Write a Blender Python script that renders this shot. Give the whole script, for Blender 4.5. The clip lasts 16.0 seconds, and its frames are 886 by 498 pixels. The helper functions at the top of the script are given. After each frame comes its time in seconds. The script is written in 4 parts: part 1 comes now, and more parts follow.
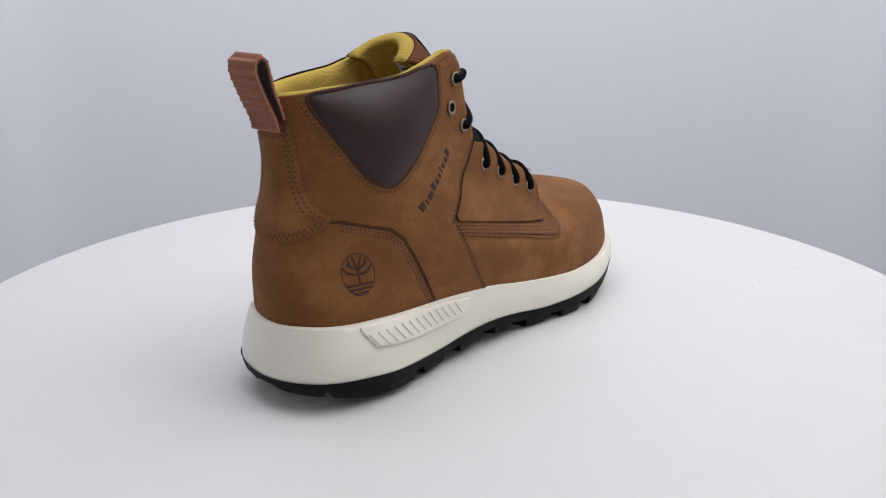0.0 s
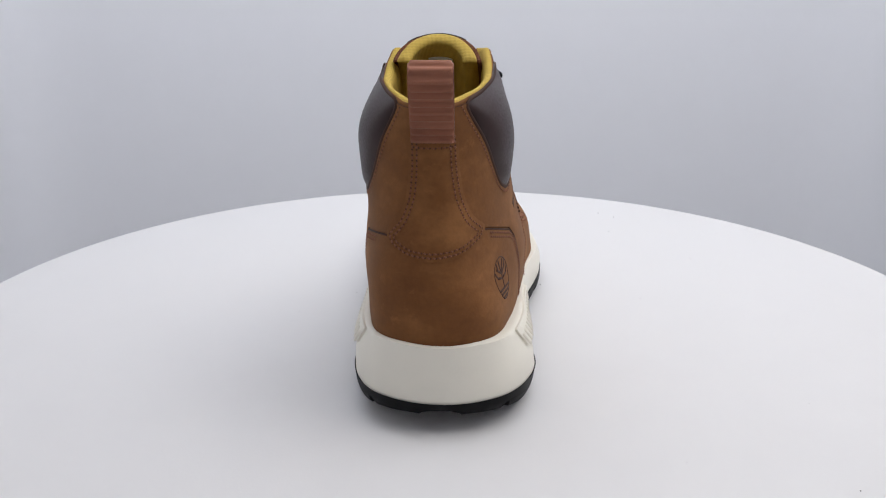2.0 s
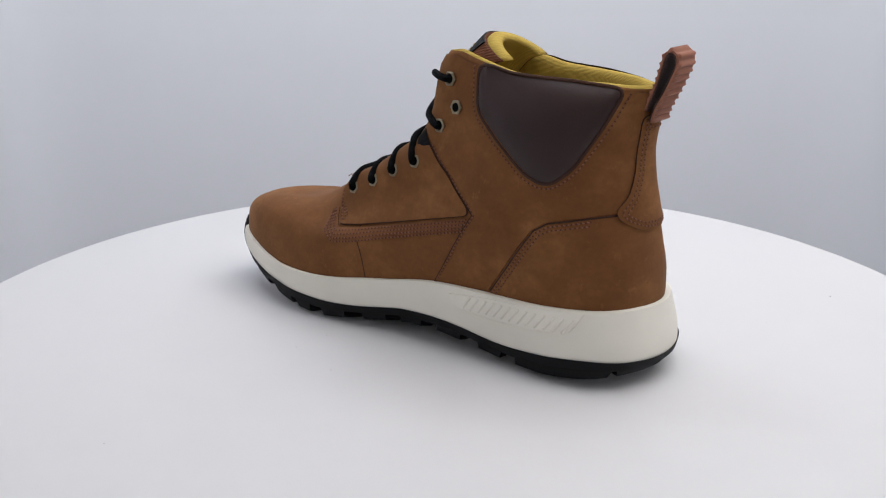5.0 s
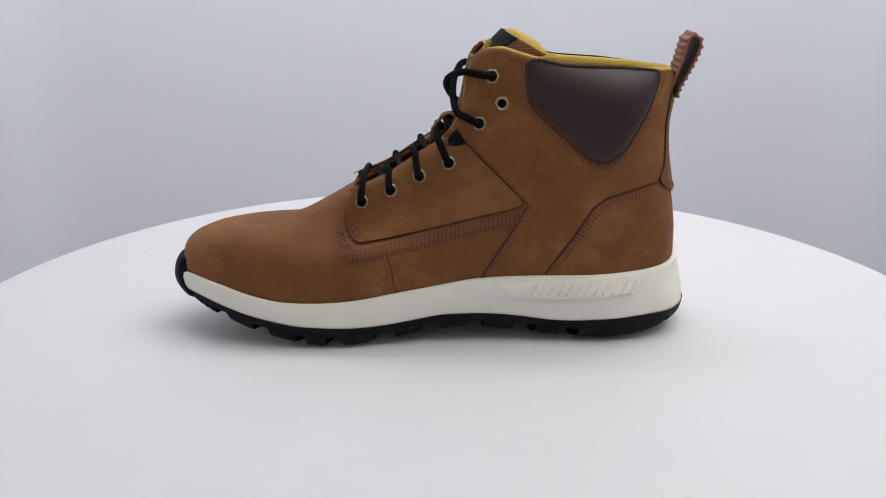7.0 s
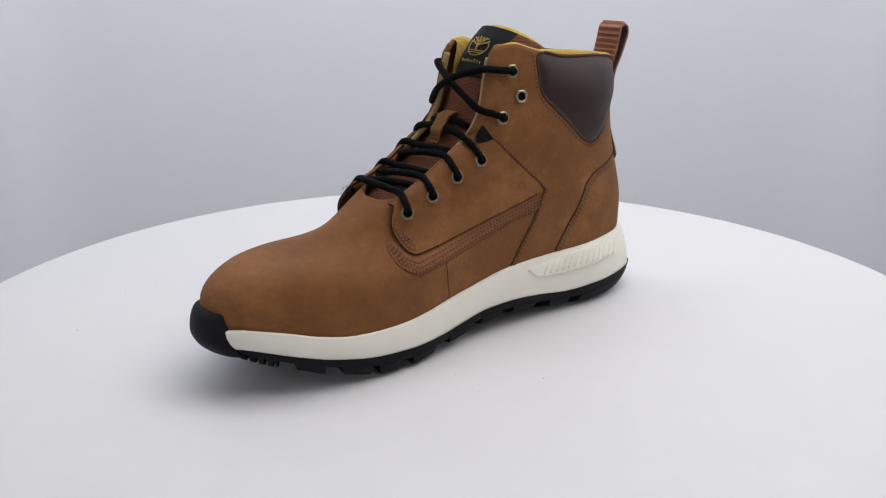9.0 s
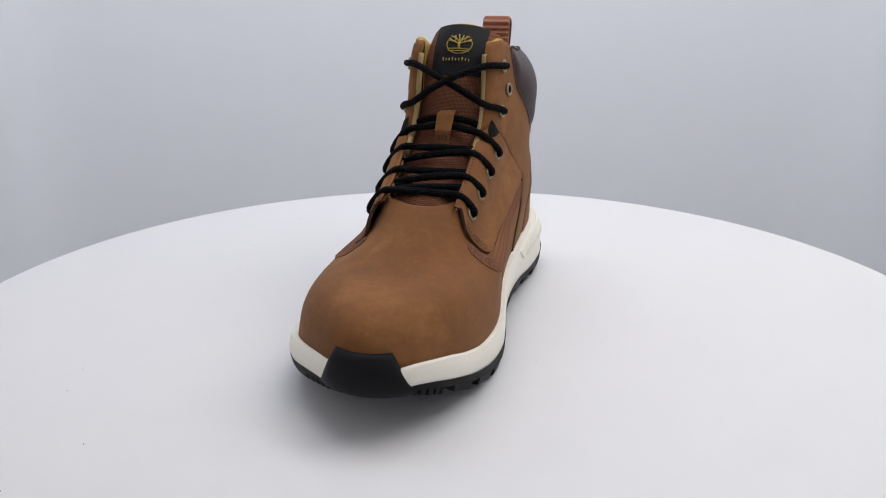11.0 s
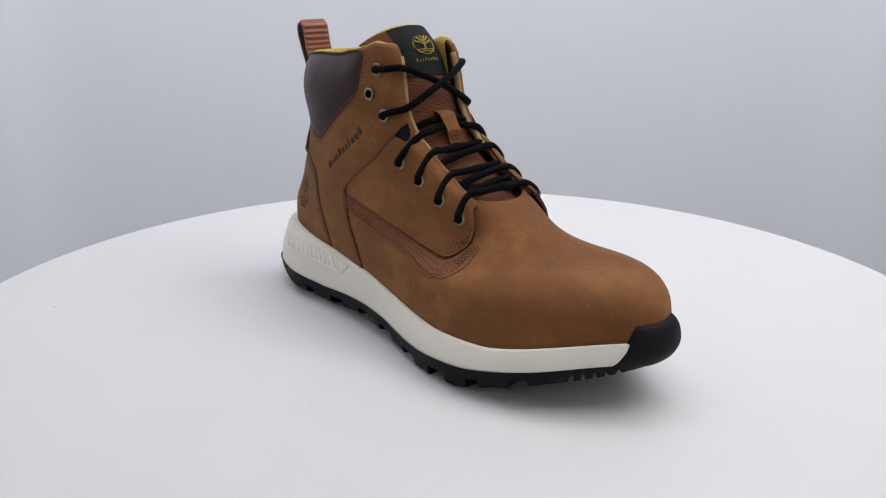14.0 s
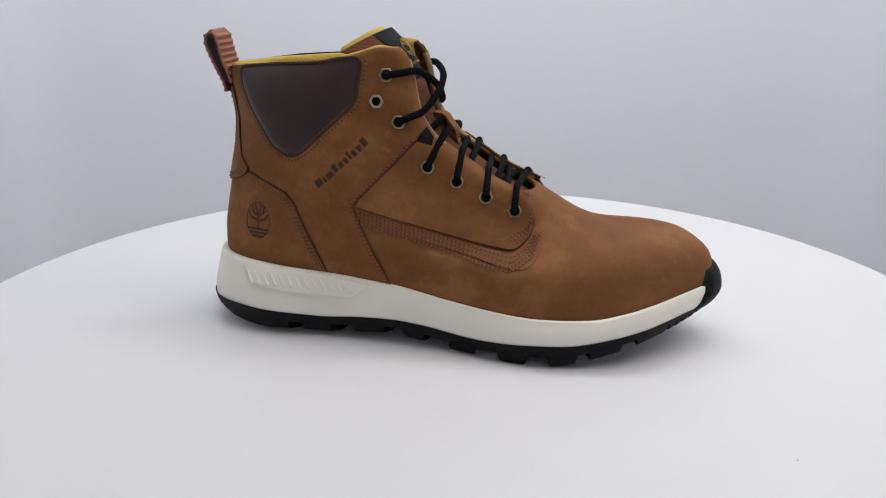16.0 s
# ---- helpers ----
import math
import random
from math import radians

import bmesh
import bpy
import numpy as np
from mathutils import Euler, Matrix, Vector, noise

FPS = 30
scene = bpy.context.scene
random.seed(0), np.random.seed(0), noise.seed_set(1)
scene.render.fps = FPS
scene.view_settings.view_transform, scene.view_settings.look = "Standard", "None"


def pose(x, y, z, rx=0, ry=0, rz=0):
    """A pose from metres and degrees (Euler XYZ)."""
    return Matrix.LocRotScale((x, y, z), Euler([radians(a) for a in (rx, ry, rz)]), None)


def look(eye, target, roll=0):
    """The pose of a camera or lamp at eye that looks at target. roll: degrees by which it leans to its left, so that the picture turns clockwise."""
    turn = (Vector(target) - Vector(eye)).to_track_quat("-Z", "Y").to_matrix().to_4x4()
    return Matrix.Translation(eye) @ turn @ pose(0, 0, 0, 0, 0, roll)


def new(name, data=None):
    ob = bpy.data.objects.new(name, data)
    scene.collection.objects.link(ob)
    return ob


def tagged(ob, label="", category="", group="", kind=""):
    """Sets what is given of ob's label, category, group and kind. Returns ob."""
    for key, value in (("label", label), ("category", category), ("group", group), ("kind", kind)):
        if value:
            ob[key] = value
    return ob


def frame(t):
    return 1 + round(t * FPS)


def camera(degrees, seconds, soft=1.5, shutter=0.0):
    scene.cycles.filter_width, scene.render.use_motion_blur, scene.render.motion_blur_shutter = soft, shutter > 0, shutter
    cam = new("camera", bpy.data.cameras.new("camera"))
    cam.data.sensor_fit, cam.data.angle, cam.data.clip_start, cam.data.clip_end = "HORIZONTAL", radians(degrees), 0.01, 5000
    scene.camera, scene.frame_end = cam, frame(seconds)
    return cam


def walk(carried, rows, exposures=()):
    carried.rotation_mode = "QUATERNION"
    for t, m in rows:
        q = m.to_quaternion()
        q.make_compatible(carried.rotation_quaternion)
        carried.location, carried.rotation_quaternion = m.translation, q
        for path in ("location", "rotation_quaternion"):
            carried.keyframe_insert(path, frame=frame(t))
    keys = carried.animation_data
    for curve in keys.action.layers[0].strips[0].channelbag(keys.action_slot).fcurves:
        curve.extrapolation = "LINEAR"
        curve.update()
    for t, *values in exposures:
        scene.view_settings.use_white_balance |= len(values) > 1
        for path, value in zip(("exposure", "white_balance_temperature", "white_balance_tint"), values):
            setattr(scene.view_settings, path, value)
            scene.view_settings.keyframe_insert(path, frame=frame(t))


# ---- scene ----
cam = camera(52.80, 16.0, soft=1.1)
EYE = Vector((0.0, -0.505, 0.2116))
PITCH, YAW = radians(18.35), radians(0.133)
AIM = EYE + Vector((-math.sin(YAW) * math.cos(PITCH), math.cos(YAW) * math.cos(PITCH), -math.sin(PITCH)))
walk(cam, [(0.0, look(EYE, AIM, -0.19)), (16.0, look(EYE, AIM, -0.19))])

# the turntable's steady turn: degrees at 0 s and degrees a second
START, RATE = 50.0, 18.528
LIFT = 0.002

# ---- light ----
world = bpy.data.worlds.new("studio")
scene.world = world
world.use_nodes = True
world.node_tree.nodes["Background"].inputs[0].default_value = (0.80, 0.84, 1.0, 1)
world.node_tree.nodes["Background"].inputs[1].default_value = 0.2


def area_lamp(name, eye, target, sx, sy, watts, colour):
    lamp = bpy.data.lights.new(name, "AREA")
    lamp.shape, lamp.size, lamp.size_y, lamp.energy, lamp.color = "RECTANGLE", sx, sy, watts, colour
    ob = new(name, lamp)
    ob.matrix_world = look(eye, target)
    return ob


area_lamp("softbox_overhead", (0.36, -0.04, 1.12), (0.12, 0.02, 0), 1.05, 1.1, 6.05, (1.0, 0.985, 0.97))
area_lamp("softbox_left", (-0.74, -0.5, 0.75), (0, 0.2, 0.05), 0.5, 0.7, 0.2, (1.0, 0.97, 0.94))
area_lamp("softbox_right", (0.74, -0.12, 0.75), (0, 0.0, 0.05), 0.5, 0.9, 3.4, (1.0, 0.97, 0.94))
# unseen fill lights, added to brighten the backdrop, most towards its top
for side in (-1, 1):
    area_lamp("backdrop_fill", (0.42 * side, 0.35, 1.35), (0.32 * side, 1.15, 0.6), 0.5, 0.25, 4.8, (0.85, 0.91, 1.0))
scene.view_settings.exposure = 0.0


# ---- materials ----
def shader(name, base, rough, metal=0.0):
    m = bpy.data.materials.new(name)
    m.use_nodes = True
    b = m.node_tree.nodes["Principled BSDF"]
    b.inputs["Base Color"].default_value = (*base, 1)
    b.inputs["Roughness"].default_value = rough
    b.inputs["Metallic"].default_value = metal
    return m, m.node_tree, b


def tex_noise(nt, scale, detail=4.0, rough=0.55, stretch=None):
    co = nt.nodes.new("ShaderNodeTexCoord")
    n = nt.nodes.new("ShaderNodeTexNoise")
    n.inputs["Scale"].default_value, n.inputs["Detail"].default_value, n.inputs["Roughness"].default_value = scale, detail, rough
    if stretch:
        mp = nt.nodes.new("ShaderNodeMapping")
        mp.inputs["Scale"].default_value = stretch
        nt.links.new(co.outputs["Object"], mp.inputs["Vector"])
        nt.links.new(mp.outputs["Vector"], n.inputs["Vector"])
    else:
        nt.links.new(co.outputs["Object"], n.inputs["Vector"])
    return n.outputs["Fac"]


def ramp(nt, fac, stops):
    r = nt.nodes.new("ShaderNodeValToRGB")
    while len(r.color_ramp.elements) < len(stops):
        r.color_ramp.elements.new(0.5)
    for e, (p, c) in zip(r.color_ramp.elements, stops):
        e.position, e.color = p, (*c, 1)
    nt.links.new(fac, r.inputs["Fac"])
    return r.outputs["Color"]


def mix(nt, fac, a, b, how="MIX"):
    n = nt.nodes.new("ShaderNodeMix")
    n.data_type, n.blend_type = "RGBA", how
    if isinstance(fac, float):
        n.inputs[0].default_value = fac
    else:
        nt.links.new(fac, n.inputs[0])
    for k, v in ((6, a), (7, b)):
        if isinstance(v, tuple):
            n.inputs[k].default_value = (*v, 1)
        else:
            nt.links.new(v, n.inputs[k])
    return n.outputs[2]


def bump(nt, b, height, strength, dist=0.001, after=None):
    n = nt.nodes.new("ShaderNodeBump")
    n.inputs["Strength"].default_value, n.inputs["Distance"].default_value = strength, dist
    nt.links.new(height, n.inputs["Height"])
    if after:
        nt.links.new(after, n.inputs["Normal"])
    nt.links.new(n.outputs["Normal"], b.inputs["Normal"])
    return n.outputs["Normal"]


def nubuck(name, dark, mid, light):
    m, nt, b = shader(name, mid, 0.82)
    patches = mix(nt, 0.33, tex_noise(nt, 26, 5, 0.55), tex_noise(nt, 85, 6, 0.6, (1.0, 0.6, 1.4)))
    fine = tex_noise(nt, 420, 3, 0.6)
    col = ramp(nt, patches, [(0.34, dark), (0.5, mid), (0.69, light)])
    scuff = tex_noise(nt, 150, 7, 0.7, (1.0, 0.35, 0.7))
    col = mix(nt, ramp(nt, scuff, [(0.60, (0, 0, 0)), (0.74, (0.45, 0.45, 0.45))]), col, tuple(c * 1.35 for c in light))
    grain = ramp(nt, fine, [(0.3, (0.80, 0.80, 0.80)), (0.7, (1.12, 1.12, 1.12))])
    nt.links.new(mix(nt, 0.4, col, grain, "MULTIPLY"), b.inputs["Base Color"])
    nt.links.new(ramp(nt, patches, [(0.3, (0.72,) * 3), (0.7, (0.9,) * 3)]), b.inputs["Roughness"])
    b.inputs["Sheen Weight"].default_value = 0.07
    b.inputs["Sheen Roughness"].default_value = 0.6
    b.inputs["Sheen Tint"].default_value = (1.0, 0.72, 0.48, 1)
    b.inputs["Specular IOR Level"].default_value = 0.2
    n1 = bump(nt, b, fine, 0.25, 0.0004)
    bump(nt, b, tex_noise(nt, 60, 4), 0.25, 0.0012, n1)
    return m


def smooth_leather(name, base):
    m, nt, b = shader(name, base, 0.42)
    b.inputs["Specular IOR Level"].default_value = 0.32
    fine = tex_noise(nt, 900, 2, 0.5)
    wide = tex_noise(nt, 40, 3)
    nt.links.new(ramp(nt, wide, [(0.3, tuple(c * 0.88 for c in base)), (0.7, tuple(c * 1.1 for c in base))]), b.inputs["Base Color"])
    nt.links.new(ramp(nt, fine, [(0.3, (0.36,) * 3), (0.7, (0.5,) * 3)]), b.inputs["Roughness"])
    bump(nt, b, fine, 0.12, 0.0003)
    return m


def fabric(name, base, scale, rough=0.9, depth=0.6, along=(1, 1, 1), low=0.6):
    """A woven cloth: two crossed bands of threads."""
    m, nt, b = shader(name, base, rough)
    co = nt.nodes.new("ShaderNodeTexCoord")
    heights = []
    for turn in (0.0, math.pi / 2):
        mp = nt.nodes.new("ShaderNodeMapping")
        mp.inputs["Rotation"].default_value = (turn, 0.0, 0.0)
        mp.inputs["Scale"].default_value = along
        nt.links.new(co.outputs["Object"], mp.inputs["Vector"])
        w = nt.nodes.new("ShaderNodeTexWave")
        w.bands_direction = "Z"
        w.inputs["Scale"].default_value = scale
        w.inputs["Distortion"].default_value = 1.2
        w.inputs["Detail"].default_value = 1.0
        nt.links.new(mp.outputs["Vector"], w.inputs["Vector"])
        heights.append(w.outputs["Fac"])
    h = mix(nt, 0.5, heights[0], heights[1])
    dirt = tex_noise(nt, 90, 4)
    c = ramp(nt, h, [(0.15, tuple(x * low for x in base)), (0.8, tuple(x * 1.15 for x in base))])
    d = ramp(nt, dirt, [(0.3, (0.85,) * 3), (0.7, (1.1,) * 3)])
    nt.links.new(mix(nt, 0.8, c, d, "MULTIPLY"), b.inputs["Base Color"])
    b.inputs["Specular IOR Level"].default_value = 0.2
    bump(nt, b, h, depth, 0.0006)
    return m


def rubber(name, base, rough, vary=0.12, gloss=0.4):
    m, nt, b = shader(name, base, rough)
    b.inputs["Specular IOR Level"].default_value = gloss
    wide, fine = tex_noise(nt, 30, 4), tex_noise(nt, 700, 2)
    nt.links.new(ramp(nt, wide, [(0.3, tuple(c * (1 - vary) for c in base)), (0.7, tuple(min(1, c * (1 + vary)) for c in base))]), b.inputs["Base Color"])
    nt.links.new(ramp(nt, wide, [(0.3, (rough * 0.9,) * 3), (0.7, (min(1, rough * 1.1),) * 3)]), b.inputs["Roughness"])
    bump(nt, b, fine, 0.12, 0.0003)
    return m


TAN = nubuck("tan_nubuck", (0.146, 0.0540, 0.0155), (0.187, 0.0735, 0.0222), (0.276, 0.121, 0.043))
# cut leather, made darker to hold the shadow along the flap edges
TAN_EDGE = rubber("cut_edge_and_shade", (0.052, 0.020, 0.011), 0.8, 0.25)
PUNCH = rubber("needle_hole_leather", (0.085, 0.034, 0.018), 0.8, 0.25)
THREAD = fabric("stitching_thread", (0.26, 0.108, 0.062), 900, 0.7, 0.3)
BAND = nubuck("reddish_stitched_leather", (0.165, 0.062, 0.023), (0.20, 0.078, 0.030), (0.245, 0.10, 0.040))
DARK = smooth_leather("dark_brown_leather", (0.032, 0.0145, 0.0135))
MUSTARD = fabric("mustard_lining", (0.54, 0.38, 0.085), 480, 0.95, 0.35, low=0.86)
BINDING = fabric("pale_binding_fleece", (0.40, 0.28, 0.13), 480, 0.95, 0.35, low=0.86)
WEBBING = fabric("brown_webbing", (0.20, 0.072, 0.036), 430, 0.8, 0.9, low=0.6)
TAB = rubber("ribbed_tab_webbing", (0.30, 0.118, 0.070), 0.6, 0.15, 0.3)
TABLINE = fabric("tab_backing", (0.12, 0.07, 0.06), 420, 0.7, 0.5)
CREAM = rubber("cream_foam", (0.83, 0.79, 0.69), 0.5, 0.03)
BLACK = rubber("black_rubber", (0.0048, 0.0048, 0.0058), 0.6, 0.2)
BLACK.node_tree.nodes["Principled BSDF"].inputs["Specular IOR Level"].default_value = 0.16
LACE = fabric("black_lace", (0.0042, 0.0042, 0.0055), 420, 0.8, 1.0, low=0.3)
LACE.node_tree.nodes["Principled BSDF"].inputs["Specular IOR Level"].default_value = 0.1
GUSSET = fabric("black_gusset_cloth", (0.005, 0.005, 0.0065), 500, 0.9, 0.4)
PATCH = fabric("black_label_satin", (0.005, 0.005, 0.0065), 600, 0.65, 0.3)
GOLD = fabric("gold_thread", (0.44, 0.31, 0.07), 800, 0.6, 0.4)
EMBOSS = rubber("burnt_brown_emboss", (0.050, 0.020, 0.012), 0.8, 0.2)
METAL = rubber("antique_brass", (0.30, 0.25, 0.17), 0.42, 0.2)
METAL.node_tree.nodes["Principled BSDF"].inputs["Metallic"].default_value = 1.0
HOLE = rubber("eyelet_shadow_hole", (0.004, 0.004, 0.004), 0.9, 0.1, 0.05)
INSOLE = fabric("insole_cloth", (0.30, 0.20, 0.05), 260, 0.95, 0.5)
PAPER = rubber("white_label_cloth", (0.72, 0.70, 0.64), 0.8, 0.04)
INK = rubber("grey_label_print", (0.10, 0.10, 0.10), 0.8, 0.05)
DISC = rubber("white_table_board", (0.700, 0.686, 0.682), 0.5, 0.012)
WALL = rubber("pale_grey_backdrop_paper", (0.81, 0.808, 0.83), 0.9, 0.006)
FLOOR = rubber("grey_floor", (0.35, 0.35, 0.36), 0.7, 0.05)
DUST = rubber("dust_specks", (0.25, 0.24, 0.23), 0.9)


# ---- mesh helpers ----
def smooth(me, angle=None):
    me.polygons.foreach_set("use_smooth", [True] * len(me.polygons))
    if angle:
        me.set_sharp_from_angle(angle=radians(angle))


def part(name, bm, material, parent, label="", sharp=40):
    """Link a bmesh as one mesh object under a thing or a part."""
    me = bpy.data.meshes.new(name)
    bmesh.ops.recalc_face_normals(bm, faces=bm.faces)
    bm.to_mesh(me)
    bm.free()
    for m in material if isinstance(material, (list, tuple)) else (material,):
        me.materials.append(m)
    smooth(me, sharp)
    ob = new(name, me)
    ob.parent = parent
    if label:
        tagged(ob, label)
    return ob


def pchip(xs, ys):
    """A monotone cubic through the points, as a function of arrays."""
    xs, ys = np.asarray(xs, float), np.asarray(ys, float)
    if xs[0] > xs[-1]:
        xs, ys = xs[::-1], ys[::-1]
    h, d = np.diff(xs), np.diff(ys) / np.diff(xs)
    m = np.zeros(len(xs))
    m[0], m[-1] = d[0], d[-1]
    for i in range(1, len(xs) - 1):
        if d[i - 1] * d[i] > 0:
            w1, w2 = 2 * h[i] + h[i - 1], h[i] + 2 * h[i - 1]
            m[i] = (w1 + w2) / (w1 / d[i - 1] + w2 / d[i])

    def f(x):
        x = np.clip(np.asarray(x, float), xs[0], xs[-1])
        i = np.clip(np.searchsorted(xs, x, "right") - 1, 0, len(h) - 1)
        t = (x - xs[i]) / h[i]
        return (ys[i] * (1 + 2 * t) * (1 - t) ** 2 + m[i] * h[i] * t * (1 - t) ** 2
                + ys[i + 1] * t * t * (3 - 2 * t) + m[i + 1] * h[i] * t * t * (t - 1))
    return f


def along(points):
    """A curve through 2D points by its share of the length, 0 to 1."""
    p = np.asarray(points, float)
    k = np.concatenate([[0], np.cumsum(np.hypot(*np.diff(p, axis=0).T))])
    k /= k[-1]
    fx, fy = pchip(k, p[:, 0]), pchip(k, p[:, 1])
    return lambda v: (fx(v), fy(v))


def weights(x, n):
    """Catmull-Rom weights of n even knots for x in 0 to 1."""
    x = np.atleast_1d(np.clip(x, 0, 1)) * (n - 1)
    i = np.clip(x.astype(int), 0, n - 2)
    t = x - i
    w = np.zeros((len(x), n + 2))
    r = np.arange(len(x))
    for k, c in enumerate((-t ** 3 + 2 * t ** 2 - t, 3 * t ** 3 - 5 * t ** 2 + 2, -3 * t ** 3 + 4 * t ** 2 + t, t ** 3 - t ** 2)):
        w[r, i + k] += c / 2
    out = w[:, 1:-1]
    out[:, 0] += 2 * w[:, 0]
    out[:, 1] -= w[:, 0]
    out[:, -1] += 2 * w[:, -1]
    out[:, -2] -= w[:, -1]
    return out


class Skin:
    """A closed form round the boot: rings from heel (a=0) to toe (a=1), stacked from v=0 to v=1; a is negative on the outer side.
    All in millimetres: x to the toe, y to the inner side."""

    def __init__(self, back, front, low, high, inner, outer, fade=1.3, throat=None, split=0.5, rise_low=None, rise_high=None, sag=0.0):
        flat = [(-200, 0), (200, 0)]
        # how much higher the lower and upper edges run on the inner side
        self.rise_low, self.rise_high = pchip(*zip(*(rise_low or flat))), pchip(*zip(*(rise_high or flat)))
        self.sag = sag
        self.back, self.front, self.low, self.high, self.fade = along(back), along(front), pchip(*zip(*low)), pchip(*zip(*high)), fade
        self.inner, self.outer, self.split = np.array(inner, float), np.array(outer, float), split
        # above v=0.5 the rings may stay open at the front, this far from the middle
        self.inner_open, self.outer_open = self.inner.copy(), self.outer.copy()
        if throat:
            self.inner_open[4, -2:], self.outer_open[4, -2:] = (throat + 3.5, throat), (-throat - 3.5, -throat)
            self.inner_open[3, -2:], self.outer_open[3, -2:] = (throat + 4, throat), (-throat - 4, -throat)
        a, v = np.meshgrid(np.linspace(-1, 1, 401), np.linspace(0, 1, 161), indexing="ij")
        self.ga, self.gv = a.ravel(), v.ravel()
        self.gp = self.at(self.ga, self.gv)

    def at(self, a, v):
        a, v = np.atleast_1d(np.asarray(a, float)), np.atleast_1d(np.asarray(v, float))
        b, f = self.back(v), self.front(v)
        s = (1 - np.cos(np.pi * np.abs(a))) / 2
        x = b[0] + (f[0] - b[0]) * s
        b0, f0, b1, f1 = self.back(0.0), self.front(0.0), self.back(1.0), self.front(1.0)
        d0 = self.low(b0[0] + (f0[0] - b0[0]) * s) - (b0[1] + (f0[1] - b0[1]) * s)
        d1 = self.high(b1[0] + (f1[0] - b1[0]) * s) - (b1[1] + (f1[1] - b1[1]) * s)
        d0 = d0 + np.where(a > 0, self.rise_low(b0[0] + (f0[0] - b0[0]) * s), 0.0)
        d1 = d1 + np.where(a > 0, self.rise_high(b1[0] + (f1[0] - b1[0]) * s), 0.0)
        z = b[1] + (f[1] - b[1]) * s + (1 - v) ** self.fade * d0 + v ** self.fade * d1
        # the edges of the lace throat lie lower than the middle of the vamp
        z = z - self.sag * np.exp(-((v - 0.61) / 0.075) ** 2) * np.clip((np.abs(a) - 0.7) / 0.25, 0, 1)
        wa, wv = weights(np.abs(a), self.inner.shape[1]), weights(v, self.inner.shape[0])
        y = np.where(v < self.split, np.where(a >= 0, np.einsum("ij,jk,ik->i", wv, self.inner, wa), np.einsum("ij,jk,ik->i", wv, self.outer, wa)),
                     np.where(a >= 0, np.einsum("ij,jk,ik->i", wv, self.inner_open, wa), np.einsum("ij,jk,ik->i", wv, self.outer_open, wa)))
        return np.stack([x, y, z], 1)

    def normal(self, a, v):
        a, v = np.clip(np.atleast_1d(a), -0.985, 0.985), np.clip(np.atleast_1d(v), 0.01, 0.985)
        e = 0.008
        v = np.where(v >= self.split, np.maximum(v, self.split + 0.009), np.minimum(v, self.split - 0.009))
        n = np.cross(self.at(a + e, v) - self.at(a - e, v), self.at(a, v + e) - self.at(a, v - e))
        n /= np.linalg.norm(n, axis=1)[:, None] + 1e-9
        return -n

    def out(self, a, v, off):
        return self.at(a, v) + self.normal(a, v) * np.reshape(off, (-1, 1))

    def find(self, side, p, q, seen="side"):
        """The (a, v) of the point of one side that shows at (x, z) from the side, or at (y, z) from the back or front."""
        if seen == "side":
            ok, cols = (self.ga * side >= 0), (0, 2)
        elif seen == "back":
            ok, cols = np.abs(self.ga) < 0.42, (1, 2)
        else:
            ok, cols = np.abs(self.ga) > 0.6, (1, 2)
        g = self.gp[ok][:, cols]
        k = np.argmin((g[:, 0] - p) ** 2 + (g[:, 1] - q) ** 2)
        a, v = self.ga[ok][k], self.gv[ok][k]
        for _ in range(3):
            e = 0.004
            a0, v0 = np.clip(a, -0.99, 0.99), np.clip(v, 0.005, 0.995)
            P = self.at([a0, a0 + e, a0], [v0, v0, v0 + e])[:, cols]
            J = np.stack([(P[1] - P[0]) / e, (P[2] - P[0]) / e], 1)
            if abs(np.linalg.det(J)) < 40:
                break
            d = np.linalg.solve(J, np.array([p, q]) - P[0])
            a, v = a0 + np.clip(d[0], -0.01, 0.01), v0 + np.clip(d[1], -0.01, 0.01)
        if seen == "side" and a * side < 0:
            a = 0.0
        return float(np.clip(a, -1, 1)), float(np.clip(v, 0, 1))


MM = 0.001


def densify(pts, step):
    out = []
    for (x0, y0), (x1, y1) in zip(pts, pts[1:]):
        n = max(1, int(math.hypot(x1 - x0, y1 - y0) / step))
        out += [(x0 + (x1 - x0) * k / n, y0 + (y1 - y0) * k / n) for k in range(n)]
    return out + [pts[-1]]


def rounded(pts, r, n=5, closed=True):
    """Round a polygon's corners."""
    out, m = [], len(pts)
    for i, p in enumerate(pts):
        if not closed and i in (0, m - 1):
            out.append(p)
            continue
        a, b, c = (Vector(q) for q in (pts[i - 1], p, pts[(i + 1) % m]))
        u, w = a - b, c - b
        k = min(r, u.length * 0.45, w.length * 0.45)
        s, e = b + u.normalized() * k, b + w.normalized() * k
        for j in range(n + 1):
            t = j / n
            out.append(tuple(s * (1 - t) ** 2 + b * 2 * t * (1 - t) + e * t * t))
    return out


from mathutils.geometry import delaunay_2d_cdt

KA, KV = 230.0, 125.0


